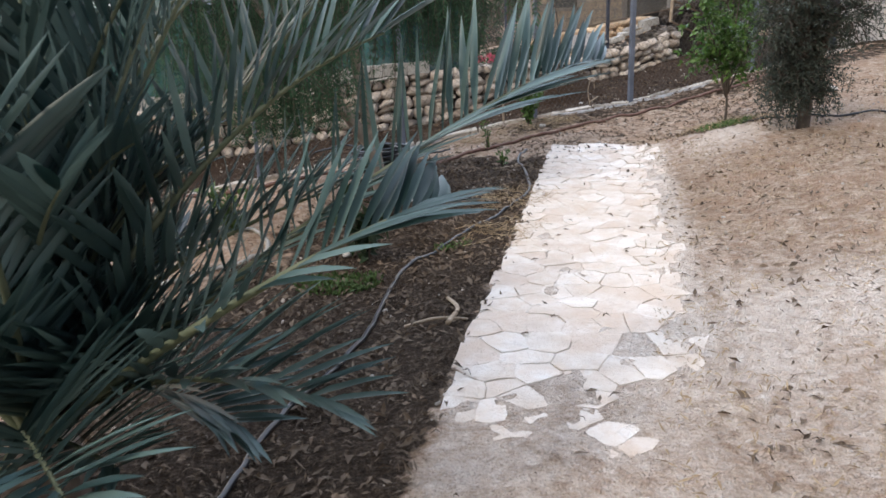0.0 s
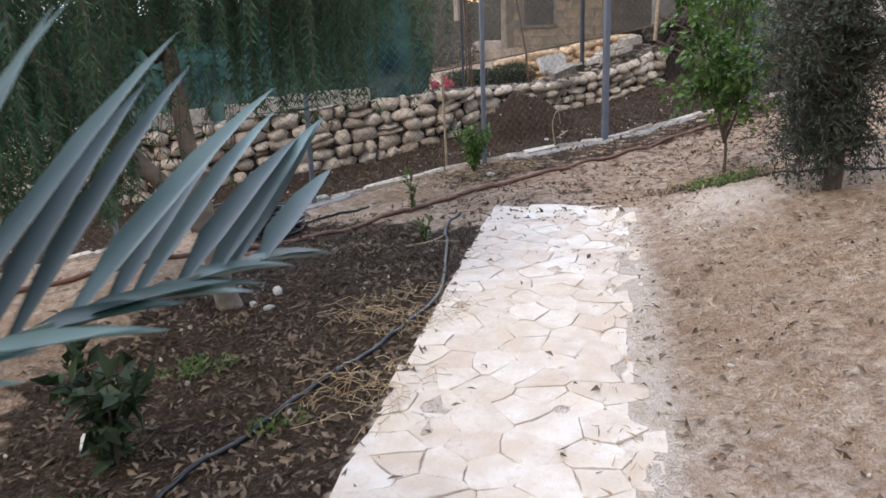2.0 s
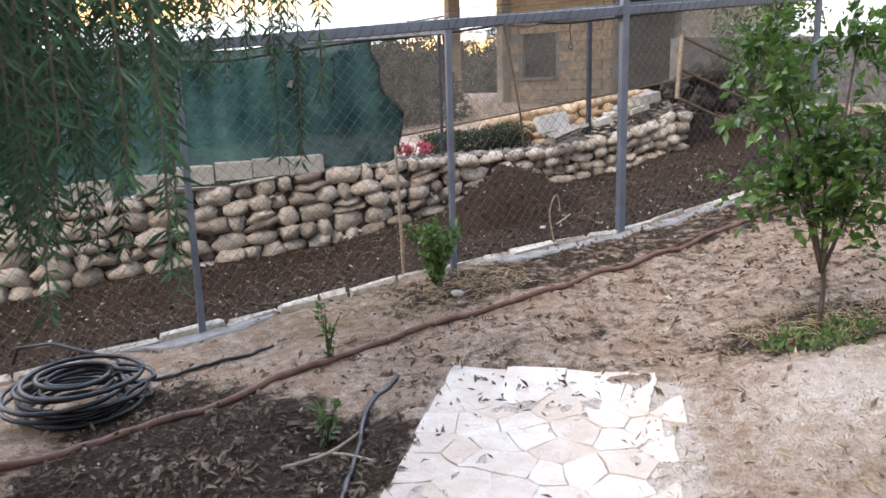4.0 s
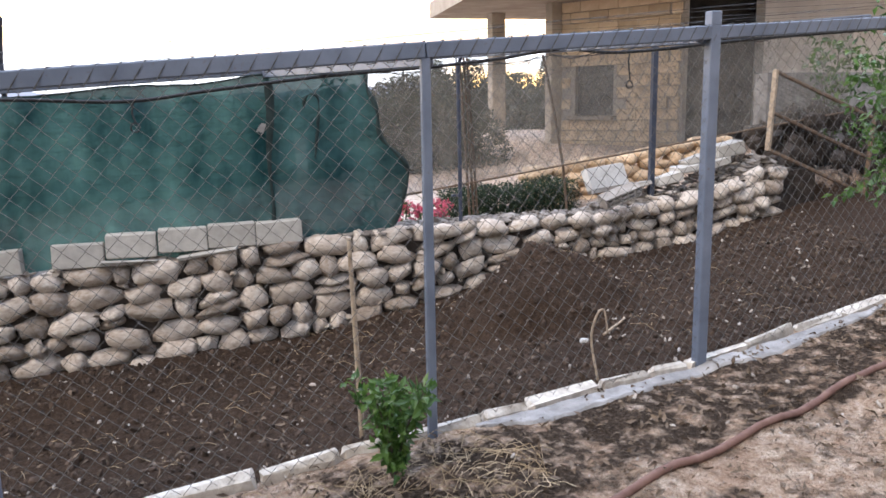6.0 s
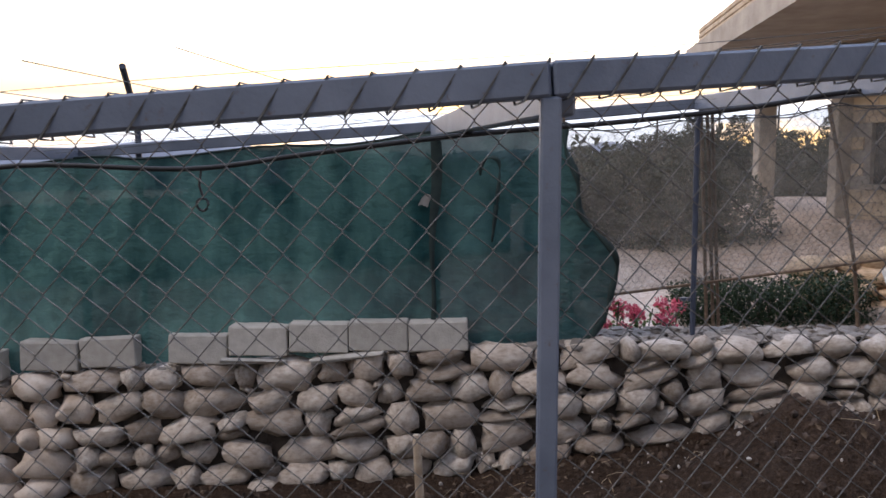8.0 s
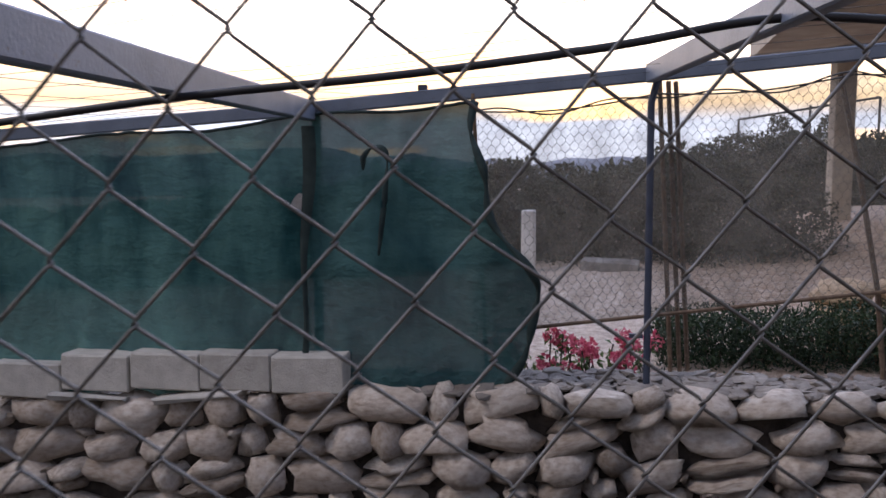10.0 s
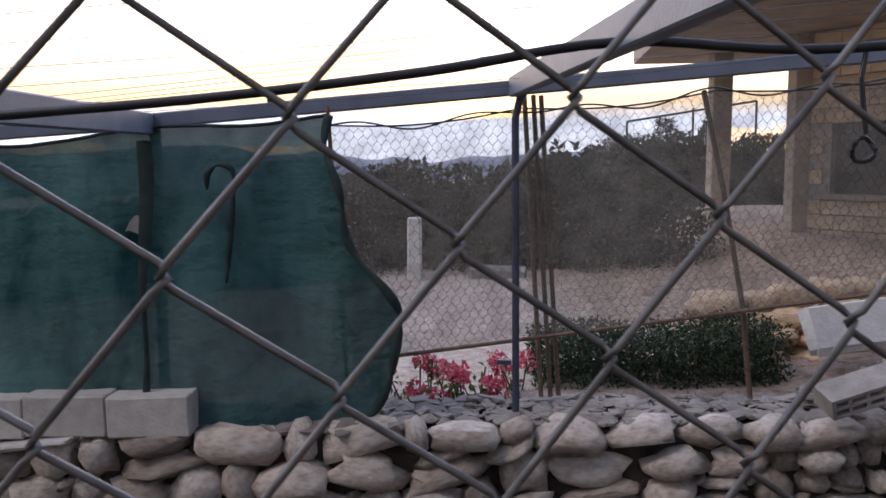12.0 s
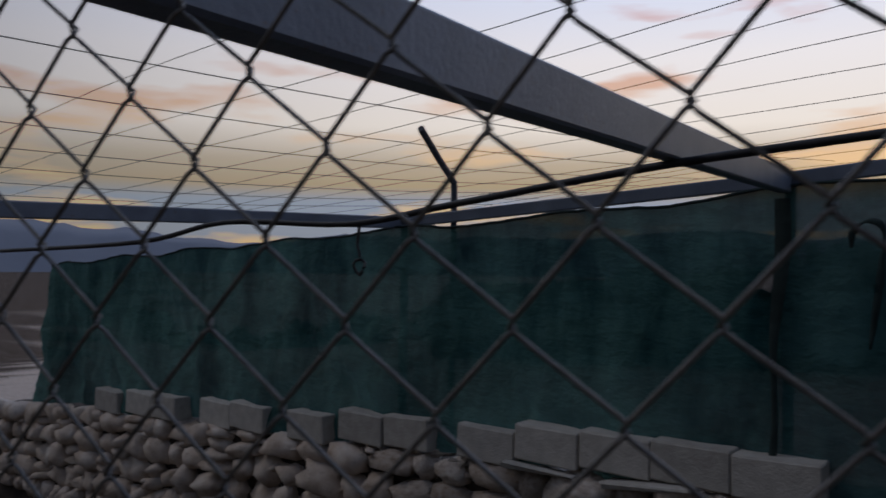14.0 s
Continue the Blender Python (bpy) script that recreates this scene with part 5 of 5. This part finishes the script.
shrub("leafy_shrub", "low broad-leaved green shrub in dark mulch", "shrub", -5.35, -4.95, gz(-5.35, -4.95), 0.42, 0.42, 170, 0.115, 0.055, "hedge", 4, 7)
shrub("leafy_shrub", "low broad-leaved green shrub in dark mulch", "shrub", -6.1, -3.9, gz(-6.1, -3.9), 0.35, 0.4, 120, 0.1, 0.05, "weed", 14, 6)
shrub("tree_seedling", "bright green young tree leaves behind the gate", "plant", 4.9, 4.4, 0.75, 1.6, 1.0, 420, 0.12, 0.05, "citrus", 6, 8)


def build_weeds():
    r = random.Random(17)
    for cx, cy, rad, n, ll, mat, lab in ((-5.62, -5.28, 0.2, 700, 0.05, "moss", "mat of low green weeds by the hose"), (-0.85, -2.95, 0.24, 260, 0.075, "weed", "ring of fresh green weeds round the sapling"), (-5.0, -4.2, 0.14, 90, 0.06, "weed", "tuft of small green weeds"), (-4.75, -4.9, 0.10, 60, 0.05, "weed", "tuft of small green weeds")):
        m = Mesh()
        for i in range(n):
            a, k = r.uniform(0, 6.28), rad * math.sqrt(r.random())
            x, y = cx + math.cos(a) * k * 1.3, cy + math.sin(a) * k
            m.leaf(Vector((x, y, gz(x, y) - 0.004)), rand_dir(r, 1.3), rand_dir(r, 0.3), ll * r.uniform(0.6, 1.2), ll * 0.3, 0.3)
        solo("weeds", m, MAT[mat], lab, "weeds", kind="stuff")


build_weeds()


def build_straw():
    r = random.Random(23)
    m = Mesh()
    for cx, cy, rad, n in ((-1.75, -0.75, 0.42, 240), (-2.5, -0.95, 0.5, 260), (-3.0, -0.8, 0.3, 120), (-0.6, -2.75, 0.45, 380), (-3.9, -4.0, 0.35, 190), (-4.35, -4.85, 0.3, 120), (0.8, 1.4, 1.0, 60), (-1.4, 2.4, 0.8, 60), (-3.3, 1.6, 1.2, 60)):
        for i in range(n):
            a, k = r.uniform(0, 6.28), rad * math.sqrt(r.random())
            x, y = cx + math.cos(a) * k, cy + math.sin(a) * k
            z = gz(x, y) + 0.004
            d = Vector((r.uniform(-1, 1), r.uniform(-1, 1), r.uniform(-0.05, 0.5))).normalized()
            ln = r.uniform(0.05, 0.19)
            p = Vector((x, y, z))
            m.tube([p, p + d * ln * 0.5 + Vector((0, 0, 0.006)), p + d * ln + Vector((0, 0, -d.z * ln * 0.7))], 0.0016, 3, False)
    solo("dry_straw", m, MAT["straw"], "scattered dry straw and dead grass stalks", "straw", kind="stuff")


build_straw()


def build_dry_grass():
    """Short dead grass and chaff over the bank and path edges."""
    r = random.Random(83)
    m = Mesh()
    k = 0
    while k < 7000:
        u, v = r.uniform(-2.5, 6.5), r.uniform(0.85, 4.2)
        w = PATH_A + PATH_U * u + PATH_V * v
        if fbm(w.x, w.y, 1.4, 12) + r.uniform(-0.5, 0.5) < 0.0:
            continue
        k += 1
        z = gz(w.x, w.y) + 0.002
        d = Vector((r.uniform(-1, 1), r.uniform(-1, 1), r.uniform(0.0, 0.55)))
        ln = r.uniform(0.02, 0.07)
        m.leaf(Vector((w.x, w.y, z)), d, rand_dir(r, 1), ln, 0.004 + 0.006 * r.random(), r.uniform(-0.2, 0.4))
    solo("dry_grass", m, MAT["straw"], "short trampled dead grass on the bank", "dry grass", kind="stuff")


build_dry_grass()


def build_litter():
    """Fallen leaves, chips and crumbs over mulch, path edge and pen."""
    r = random.Random(29)
    m = Mesh()
    k = 0
    while k < 21000:
        x, y = r.uniform(-7.6, 3.0), r.uniform(-8.8, 3.2)
        zn = zone(x, y)
        u, v = uv(x, y)
        p = 0.95 * zn[0] + (0.06 * zn[1]) + (0.015 if 0 < v < PATH_W else 0.05)
        if v > PATH_W:
            p += 0.05 + 0.10 * step(-0.1, 0.3, fbm(x, y, 1.3, 21))
        if r.random() > p:
            continue
        k += 1
        z = gz(x, y) + 0.005
        d = Vector((r.uniform(-1, 1), r.uniform(-1, 1), r.uniform(-0.15, 0.5)))
        ln = r.uniform(0.02, 0.07)
        m.leaf(Vector((x, y, z)), d, rand_dir(r, 1.2), ln, ln * r.uniform(0.18, 0.5), r.uniform(-0.3, 0.5))
    solo("leaf_litter", m, MAT["litter"], "brown dead leaves and chips scattered on the soil", "leaf litter", kind="stuff")
    m = Mesh()
    base = [rock_data("pebble", MAT["pebble"], 130 + i, 1, (1, 0.8, 0.6), 0.4) for i in range(5)]
    bt = [[tuple(p.vertices) for p in s.polygons] for s in base]
    for i in range(2600):
        x, y = r.uniform(-7.6, 3.4), r.uniform(-8.8, 3.2)
        u, v = uv(x, y)
        if 0 < v < PATH_W and u < 5.6:
            continue
        s = 0.008 + 0.03 * r.random() ** 3
        q = r.randrange(5)
        M = Matrix.LocRotScale((x, y, gz(x, y) + s * 0.1), Euler((r.uniform(0, 6), r.uniform(0, 6), r.uniform(0, 6))), (s * r.uniform(1, 1.8), s, s))
        m.add([M @ c.co for c in base[q].vertices], bt[q])
    solo("pebbles", m, MAT["pebble"], "small pale pebbles strewn over the ground", "pebbles", kind="stuff")


build_litter()


def build_single_stones():
    r = random.Random(6)
    for x, y, s in ((-4.45, -3.25, 0.075), (-4.62, -3.4, 0.05), (-4.55, -3.52, 0.05), (-5.45, -4.78, 0.09), (-1.95, -0.95, 0.07), (-2.05, -6.2, 0.10), (1.6, -2.0, 0.11), (-4.9, -2.9, 0.05), (-0.3, 0.9, 0.06)):
        ob = new("stone", rock_data("stone", MAT["whitestone"], x * 3 + y, 2, (1, 0.8, 0.65), 0.4))
        ob.matrix_basis = Matrix.LocRotScale((x, y, gz(x, y) + s * 0.18), Euler((0.2, 0.1, r.uniform(0, 6))), (s * 1.3, s, s))
        tagged(ob, "loose pale stone lying on the soil", "stone", "loose stones")


build_single_stones()


def ground_line(pts, lift, steps=8):
    out = []
    for p in spline([(x, y, 0) for x, y in pts], steps):
        out.append((p.x, p.y, gz(p.x, p.y) + lift))
    return out


def build_hoses():
    m = Mesh()
    m.tube(ground_line([(-8.5, -2.3), (-6.2, -2.55), (-5.27, -2.46), (-4.9, -2.42), (-4.43, -2.28), (-3.8, -1.95), (-3.0, -1.57), (-2.35, -1.38), (-1.62, -1.30), (-0.72, -0.98), (0.45, -0.60), (1.3, -0.35), (2.6, 0.05)], 0.014), 0.019, 8)
    solo("garden_hose", m, MAT["redhose"], "dusty brown rubber hose snaking over the soil", "hose", smooth=True)
    m = Mesh()
    m.tube(ground_line([(-7.0, -8.0), (-6.5, -7.2), (-6.2, -6.75), (-5.72, -6.15), (-5.5, -5.75), (-5.2, -5.22), (-4.87, -4.92), (-4.3, -4.48), (-3.95, -4.22), (-3.66, -3.92), (-3.35, -3.25), (-3.12, -2.7), (-3.0, -2.38), (-2.75, -2.08)], 0.010), 0.0125, 8)
    solo("drip_hose", m, MAT["blackhose"], "thin black drip irrigation hose along the mulch", "hose", smooth=True)
    m = Mesh()
    m.tube(ground_line([(-0.9, -3.05), (-0.4, -3.35), (0.2, -3.55), (1.2, -3.8), (2.2, -4.4)], 0.010), 0.0125, 8)
    solo("drip_hose", m, MAT["blackhose"], "thin black drip irrigation hose along the bank", "hose", smooth=True)
    m = Mesh()
    m.tube(ground_line([(-6.9, -4.9), (-6.2, -4.7), (-5.9, -4.35), (-5.95, -3.9), (-6.3, -3.7)], 0.012), 0.016, 8)
    solo("garden_hose", m, MAT["greyhose"], "pale dusty hose curling on bare soil", "hose", smooth=True)
    # coil
    r = random.Random(15)
    pts = []
    cx, cy = -4.27, -1.58
    z0 = gz(cx, cy)
    for i in range(26 * 13):
        a = i / 26 * 2 * math.pi
        lap = i // 26
        rad = 0.25 + 0.055 * math.sin(lap * 2.4) - 0.035 * (lap > 8) + 0.02 * math.sin(a * 0.37)
        pts.append((cx + rad * math.cos(a) + 0.05 * math.sin(lap * 1.3), cy + rad * math.sin(a) + 0.045 * math.cos(lap * 1.9), z0 + 0.02 + 0.015 * lap + 0.006 * math.sin(a * 1.7)))
    tail = [(-4.0, -1.15), (-3.75, -1.12), (-3.45, -1.10), (-3.2, -0.95)]
    m = Mesh()
    m.tube(pts, 0.0125, 6)
    coil = thing("hose_coil", "coil of black plastic irrigation hose on the soil", "hose coil", at=(cx, cy, z0))
    part("coil", m, MAT["blackhose"], coil, smooth=True)
    m = Mesh()
    m.tube([(-4.85, 0.35, gz(-4.85, 0.35) + 0.02), (-4.7, -0.3, lerp(KERB_Z, -4.7) + 0.15), (-4.45, -0.75, z0 + 0.12), (-4.1, -1.0, z0 + 0.05)] + ground_line(tail, 0.012), 0.011, 6)
    part("loose_end", m, MAT["blackhose"], coil, smooth=True)


build_hoses()


def build_sticks():
    def stick(pts, rad, label):
        m = Mesh()
        p = spline(pts, 5)
        m.tube(p, [rad * (1 - 0.35 * i / len(p)) for i in range(len(p))], 7)
        solo("stick", m, MAT["stick"], label, "stick", "sticks", smooth=True)
    stick([(-1.98, 0.12, gz(-1.98, 0.12) - 0.05), (-2.0, 0.1, 0.35), (-2.02, 0.08, 0.86)], 0.016, "straight dry stake standing in the pen earth")
    stick([(-0.62, 0.10, gz(-0.62, 0.1) - 0.02), (-0.66, 0.12, 0.18), (-0.64, 0.1, 0.33), (-0.60, 0.1, 0.36), (-0.58, 0.1, 0.30), (-0.57, 0.1, 0.22)], 0.008, "bent dry twig hooked over at the top")
    for a, b, c, rad in (((-5.32, -6.28), (-5.2, -6.12), (-5.17, -5.9), 0.014), ((-5.5, -6.15), (-5.36, -6.22), (-5.2, -6.25), 0.010), ((-3.45, -2.75), (-3.25, -2.68), (-3.05, -2.5), 0.010), ((-3.3, -2.55), (-3.2, -2.72), (-3.1, -2.9), 0.008), ((-0.1, 1.0), (0.1, 1.1), (0.2, 1.25), 0.010), ((-1.0, -5.1), (-0.7, -5.0), (-0.3, -4.95), 0.012)):
        pts = [(q[0], q[1], gz(*q) + rad * 0.8 + (0.02 if q is b else 0)) for q in (a, b, c)]
        stick(pts, rad, "broken dry twig lying on the soil")


build_sticks()


def build_gate():
    g = thing("gate", "rusty angle-iron gate panel with wire infill leaning against the wall end", "gate", at=(3.5, 3.2, 0.5))
    TL, BL, TR, BR = Vector((3.03, 3.2, 1.81)), Vector((2.95, 3.16, 0.98)), Vector((4.35, 3.2, 1.30)), Vector((4.25, 3.16, 0.45))
    m = Mesh()
    m.beam(BL, TL, 0.05, 0.05)
    part("stile", m, MAT["stick"], g, "pale weathered stile")
    m = Mesh()
    m.beam(BR, TR, 0.04, 0.04)
    part("stile", m, MAT["rust"], g)
    for t in (0.02, 0.48, 0.98):
        m = Mesh()
        m.beam(BL.lerp(TL, t), BR.lerp(TR, t), 0.03, 0.035)
        part("bar", m, MAT["rust"], g)
    m = Mesh()
    for i in range(1, 28):
        a, b = BL.lerp(BR, i / 28), TL.lerp(TR, i / 28)
        m.tube([a, b], 0.0018, 3, False)
    for i in range(1, 18):
        m.tube([BL.lerp(TL, i / 18), BR.lerp(TR, i / 18)], 0.0018, 3, False)
    part("infill", m, MAT["thinwire"], g, "rusted wire infill", False, "stuff")


build_gate()


def build_right_end():
    """The corner of the next plot beyond the gate."""
    m = Mesh()
    m.box((6.6, 5.0, 1.1), (4.6, 0.25, 1.5))
    solo("wall_side", m, MAT["cement"], "weathered grey boundary wall", "wall", kind="structure")
    m = Mesh()
    r = random.Random(77)
    base = [rock_data("rubble", MAT["rubble"], 160 + i, 1, (1, 1, 0.8), 0.5) for i in range(4)]
    bt = [[tuple(p.vertices) for p in s.polygons] for s in base]
    for i in range(160):
        x, y = r.uniform(3.2, 5.4), r.uniform(3.45, 4.6)
        s = r.uniform(0.08, 0.26)
        k = r.randrange(4)
        M = Matrix.LocRotScale((x, y, 0.62 + 0.75 * r.random() * step(3.2, 4.0, x)), Euler((r.uniform(0, 6), r.uniform(0, 6), r.uniform(0, 6))), (s * 1.3, s, s))
        m.add([M @ c.co for c in base[k].vertices], bt[k])
    solo("rubble_heap", m, MAT["core"], "dark heap of earth and broken stone behind the gate", "rubble", kind="stuff")
    h = thing("shed", "low plastered shed with a dark steel door post", "shed", at=(6.5, 1.0, 0.3))
    m = Mesh()
    m.box((6.9, 1.6, 1.6), (3.0, 0.25, 2.9))
    part("wall", m, MAT["plaster"], h)
    m = Mesh()
    m.box((5.3, 1.55, 1.5), (0.10, 0.10, 2.4))
    part("door_post", m, MAT["darkpaint"], h)


build_right_end()


def build_yard_plants():
    r = random.Random(51)
    # flowering shrub behind the wall
    t = thing("flowering_shrub", "low shrub covered in pink blossoms behind the wall", "shrub", at=(-0.7, 4.05, 0.2))
    lv, fl, st = Mesh(), Mesh(), Mesh()
    for i in range(26):
        a = Vector((r.uniform(-1.15, -0.2), r.uniform(3.85, 4.3), 0.12))
        b = a + Vector((r.uniform(-0.12, 0.12), r.uniform(-0.1, 0.1), r.uniform(0.2, 0.46)))
        st.tube([a, (a + b) / 2 + Vector((0.02, 0, 0)), b], 0.005, 4)
        for k in range(16):
            p = a.lerp(b, r.uniform(0.2, 1)) + rand_dir(r) * 0.05
            lv.leaf(p, rand_dir(r, 0.3), rand_dir(r, 1), 0.06, 0.025)
        if i % 3 != 2:
            for k in range(14):
                c = b + rand_dir(r) * 0.05
                n = rand_dir(r)
                for q in range(4):
                    fl.leaf(c, (n * 0.4 + rand_dir(r)).normalized(), n, 0.034, 0.026, 0.2)
    part("stem_mass", st, MAT["darkbark"], t, kind="stuff")
    part("foliage", lv, MAT["weed"], t)
    part("blossom", fl, MAT["flower"], t, "clusters of pink petals")
    t = thing("hedge", "dark dense hedge behind the netting", "hedge", at=(0.6, 4.6, 0.2))
    lv, st = Mesh(), Mesh()
    for i in range(16):
        x = -0.12 + i * 0.09
        st.tube([(x, 4.55, 0.1), (x + 0.03, 4.55, 0.5)], 0.008, 4)
    for i in range(14000):
        x = r.uniform(-0.15, 1.4)
        zt = 0.60 + 0.08 * fbm(x, 1, 3) + 0.05 * (x - 0.3)
        lv.leaf(Vector((x, r.uniform(4.3, 4.9), r.uniform(0.2, zt))), rand_dir(r, 0.4), rand_dir(r, 1), 0.042, 0.014)
    part("stem_mass", st, MAT["darkbark"], t, kind="stuff")
    part("foliage", lv, MAT["hedge"], t, kind="stuff")


build_yard_plants()


def build_far_trees():
    """The scrub beyond the yard and the belt of trees behind it."""
    r = random.Random(61)

    def belt(name, label, plants, n, big):
        m, tr = Mesh(), Mesh()
        for x, y, h, w in plants:
            zb = gz(x, y, False) - 0.15
            tr.tube([(x, y, zb), (x + 0.1, y, zb + h * 0.7)], 0.03 * big + 0.02, 5)
            for k in range(n):
                t = r.random()
                rad = w * (0.35 + 0.75 * math.sin(math.pi * min(1, 0.2 + 0.75 * t))) * r.random() ** 0.35
                a = r.uniform(0, 6.28)
                rad *= 1 + 0.35 * noise.noise(Vector((x + math.cos(a) * 2, y + math.sin(a) * 2, t * 3)))
                p = Vector((x + math.cos(a) * rad, y + math.sin(a) * rad, zb + h * t))
                m.leaf(p, rand_dir(r, 0.3), rand_dir(r, 0.5), big * r.uniform(0.5, 1.1), big * r.uniform(0.25, 0.6))
        t = thing(name, label, "trees", kind="stuff", at=(plants[0][0], plants[0][1], 0))
        part("trunk_mass", tr, MAT["darkbark"], t, kind="stuff")
        part("foliage", m, MAT["farleaf"], t, kind="stuff")
    near = []
    for i in range(47):
        x = -9.5 + i * 0.25
        near.append((x + r.uniform(-0.2, 0.2), 10.2 + r.uniform(-0.9, 1.6), r.uniform(1.15, 1.5) + 0.25 * fbm(x, 1, 0.5), r.uniform(0.5, 0.8)))
    belt("scrub", "dark dusty scrub growing beyond the yard", near, 3000, 0.085)
    mid = []
    for i in range(36):
        x = 1.5 + i * 0.42
        mid.append((x + r.uniform(-0.3, 0.3), 21 + r.uniform(-1.5, 2.5), r.uniform(1.3, 1.9) + 0.3 * r.random(), r.uniform(0.7, 1.1)))
    for x in (5.2, 6.6, 9.5):
        mid.append((x, 23, 2.7, 0.5))
    belt("tree_row", "row of dusty green trees behind the house yard", mid, 2400, 0.12)
    far = []
    for i in range(110):
        x = 44 - 0.9 * i - 0.009 * i * i
        y = 34 + r.uniform(-3, 8) + 0.3 * max(0, -x)
        far.append((x + r.uniform(-0.8, 0.8), y, r.uniform(2.0, 3.4), r.uniform(1.3, 2.2)))
    belt("tree_belt", "far belt of dusty green trees and scrub", far, 260, 0.6)


build_far_trees()


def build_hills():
    """Hills along the horizon; distance haze is mixed into their blue-grey colour."""
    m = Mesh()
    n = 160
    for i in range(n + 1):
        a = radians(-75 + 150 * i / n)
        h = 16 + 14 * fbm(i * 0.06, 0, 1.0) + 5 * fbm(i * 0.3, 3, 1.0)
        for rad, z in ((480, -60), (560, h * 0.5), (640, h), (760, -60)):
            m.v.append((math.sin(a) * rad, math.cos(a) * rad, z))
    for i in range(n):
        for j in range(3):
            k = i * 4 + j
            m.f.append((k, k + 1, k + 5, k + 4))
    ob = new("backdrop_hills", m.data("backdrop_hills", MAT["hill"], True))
    tagged(ob, "low hills on the horizon, tinted blue-grey for haze", "hills", kind="structure")


build_hills()


def build_clods():
    """Crumbs of earth in the pen."""
    r = random.Random(37)
    m = Mesh()
    base = [rock_data("clod", MAT["clod"], 200 + i, 1, (1, 0.9, 0.7), 0.6) for i in range(5)]
    bt = [[tuple(p.vertices) for p in s.polygons] for s in base]
    k = 0
    while k < 5200:
        x = r.uniform(-5.5, 3.2)
        y = r.uniform(-0.3, 3.2)
        if y < lerp(FRONT_Y, x) + 0.1:
            continue
        k += 1
        s = 0.012 + 0.045 * r.random() ** 3
        q = r.randrange(5)
        M = Matrix.LocRotScale((x, y, gz(x, y) + s * 0.12), Euler((r.uniform(0, 6), r.uniform(0, 6), r.uniform(0, 6))), (s * r.uniform(1, 1.6), s, s))
        m.add([M @ c.co for c in base[q].vertices], bt[q])
    solo("clods", m, MAT["clod"], "crumbled dark brown earth clods in the pen", "clods", kind="stuff")


build_clods()


def build_flagstones():
    """Crazy paving of pale limestone, each piece an object of its own."""
    p = thing("pavement_path", "garden path of irregular white limestone flags set in dusty soil", "path", kind="structure", at=(-4, -4.5, -0.1))
    r = random.Random(19)
    seeds = []
    tries = 0
    while tries < 8000:
        tries += 1
        a, b = r.uniform(-0.9, 5.55), r.uniform(0.02, PATH_W - 0.02)
        gap = r.uniform(0.13, 0.24)
        if all((a - c) ** 2 + ((b - d) * 1.15) ** 2 > gap ** 2 for c, d in seeds):
            seeds.append((a, b))
    for a, b in seeds:
        v1 = PATH_W + r.uniform(-0.09, 0.05)
        a0 = r.uniform(-1.3, -1.0)
        poly = [(max(a - 0.4, a0), max(0.0 + r.uniform(-0.03, 0.02), b - 0.4)), (a + 0.4, max(0.0 + r.uniform(-0.03, 0.02), b - 0.4)), (a + 0.4, min(v1, b + 0.4)), (max(a - 0.4, a0), min(v1, b + 0.4))]
        for c, d in seeds:
            dx, dy = c - a, d - b
            dist = math.hypot(dx, dy)
            if dist < 1e-6 or dist > 0.9:
                continue
            nx, ny = dx / dist, dy / dist
            lim = dist / 2 - 0.001
            out = []
            for q in range(len(poly)):
                p0, p1 = poly[q], poly[(q + 1) % len(poly)]
                s0 = (p0[0] - a) * nx + (p0[1] - b) * ny - lim
                s1 = (p1[0] - a) * nx + (p1[1] - b) * ny - lim
                if s0 <= 0:
                    out.append(p0)
                if (s0 < 0) != (s1 < 0):
                    t = s0 / (s0 - s1)
                    out.append((p0[0] + (p1[0] - p0[0]) * t, p0[1] + (p1[1] - p0[1]) * t))
            poly = out
            if len(poly) < 3:
                break
        if len(poly) < 3 or r.random() < (0.0 if a > 0.8 else 0.22):
            continue
        # roughen the outline
        ring = []
        for q in range(len(poly)):
            p0, p1 = poly[q], poly[(q + 1) % len(poly)]
            ring.append((p0[0] + r.uniform(-0.005, 0.005), p0[1] + r.uniform(-0.005, 0.005)))
            if math.hypot(p1[0] - p0[0], p1[1] - p0[1]) > 0.08:
                ring.append(((p0[0] + p1[0]) / 2 + r.uniform(-0.008, 0.008), (p0[1] + p1[1]) / 2 + r.uniform(-0.008, 0.008)))
        n = len(ring)
        cu, cv = sum(q[0] for q in ring) / n, sum(q[1] for q in ring) / n
        tilt = (r.uniform(-0.03, 0.03), r.uniform(-0.03, 0.03))
        lift = r.uniform(0.004, 0.008) - 0.007 * step(0.85, 1.05, cv) - 0.011 * step(1.0, -0.6, cu)
        m = Mesh()
        for inset, dz in ((1.0, -0.05), (1.0, lift - 0.002), (0.98, lift)):
            for c, d in ring:
                a2, b2 = cu + (c - cu) * inset, cv + (d - cv) * inset
                w = PATH_A + PATH_U * a2 + PATH_V * b2
                zc = 0.85 * ground_z(w.x, w.y) + 0.15 * ground_z(w.x, w.y, False)
                m.v.append((w.x, w.y, zc + dz + tilt[0] * (c - cu) + tilt[1] * (d - cv)))
        for l in (0, n):
            for q in range(n):
                m.f.append((l + q, l + (q + 1) % n, l + n + (q + 1) % n, l + n + q))
        m.f.append(tuple(range(2 * n, 3 * n)))
        part("flagstone", m, MAT["flagstone"], p)


build_flagstones()
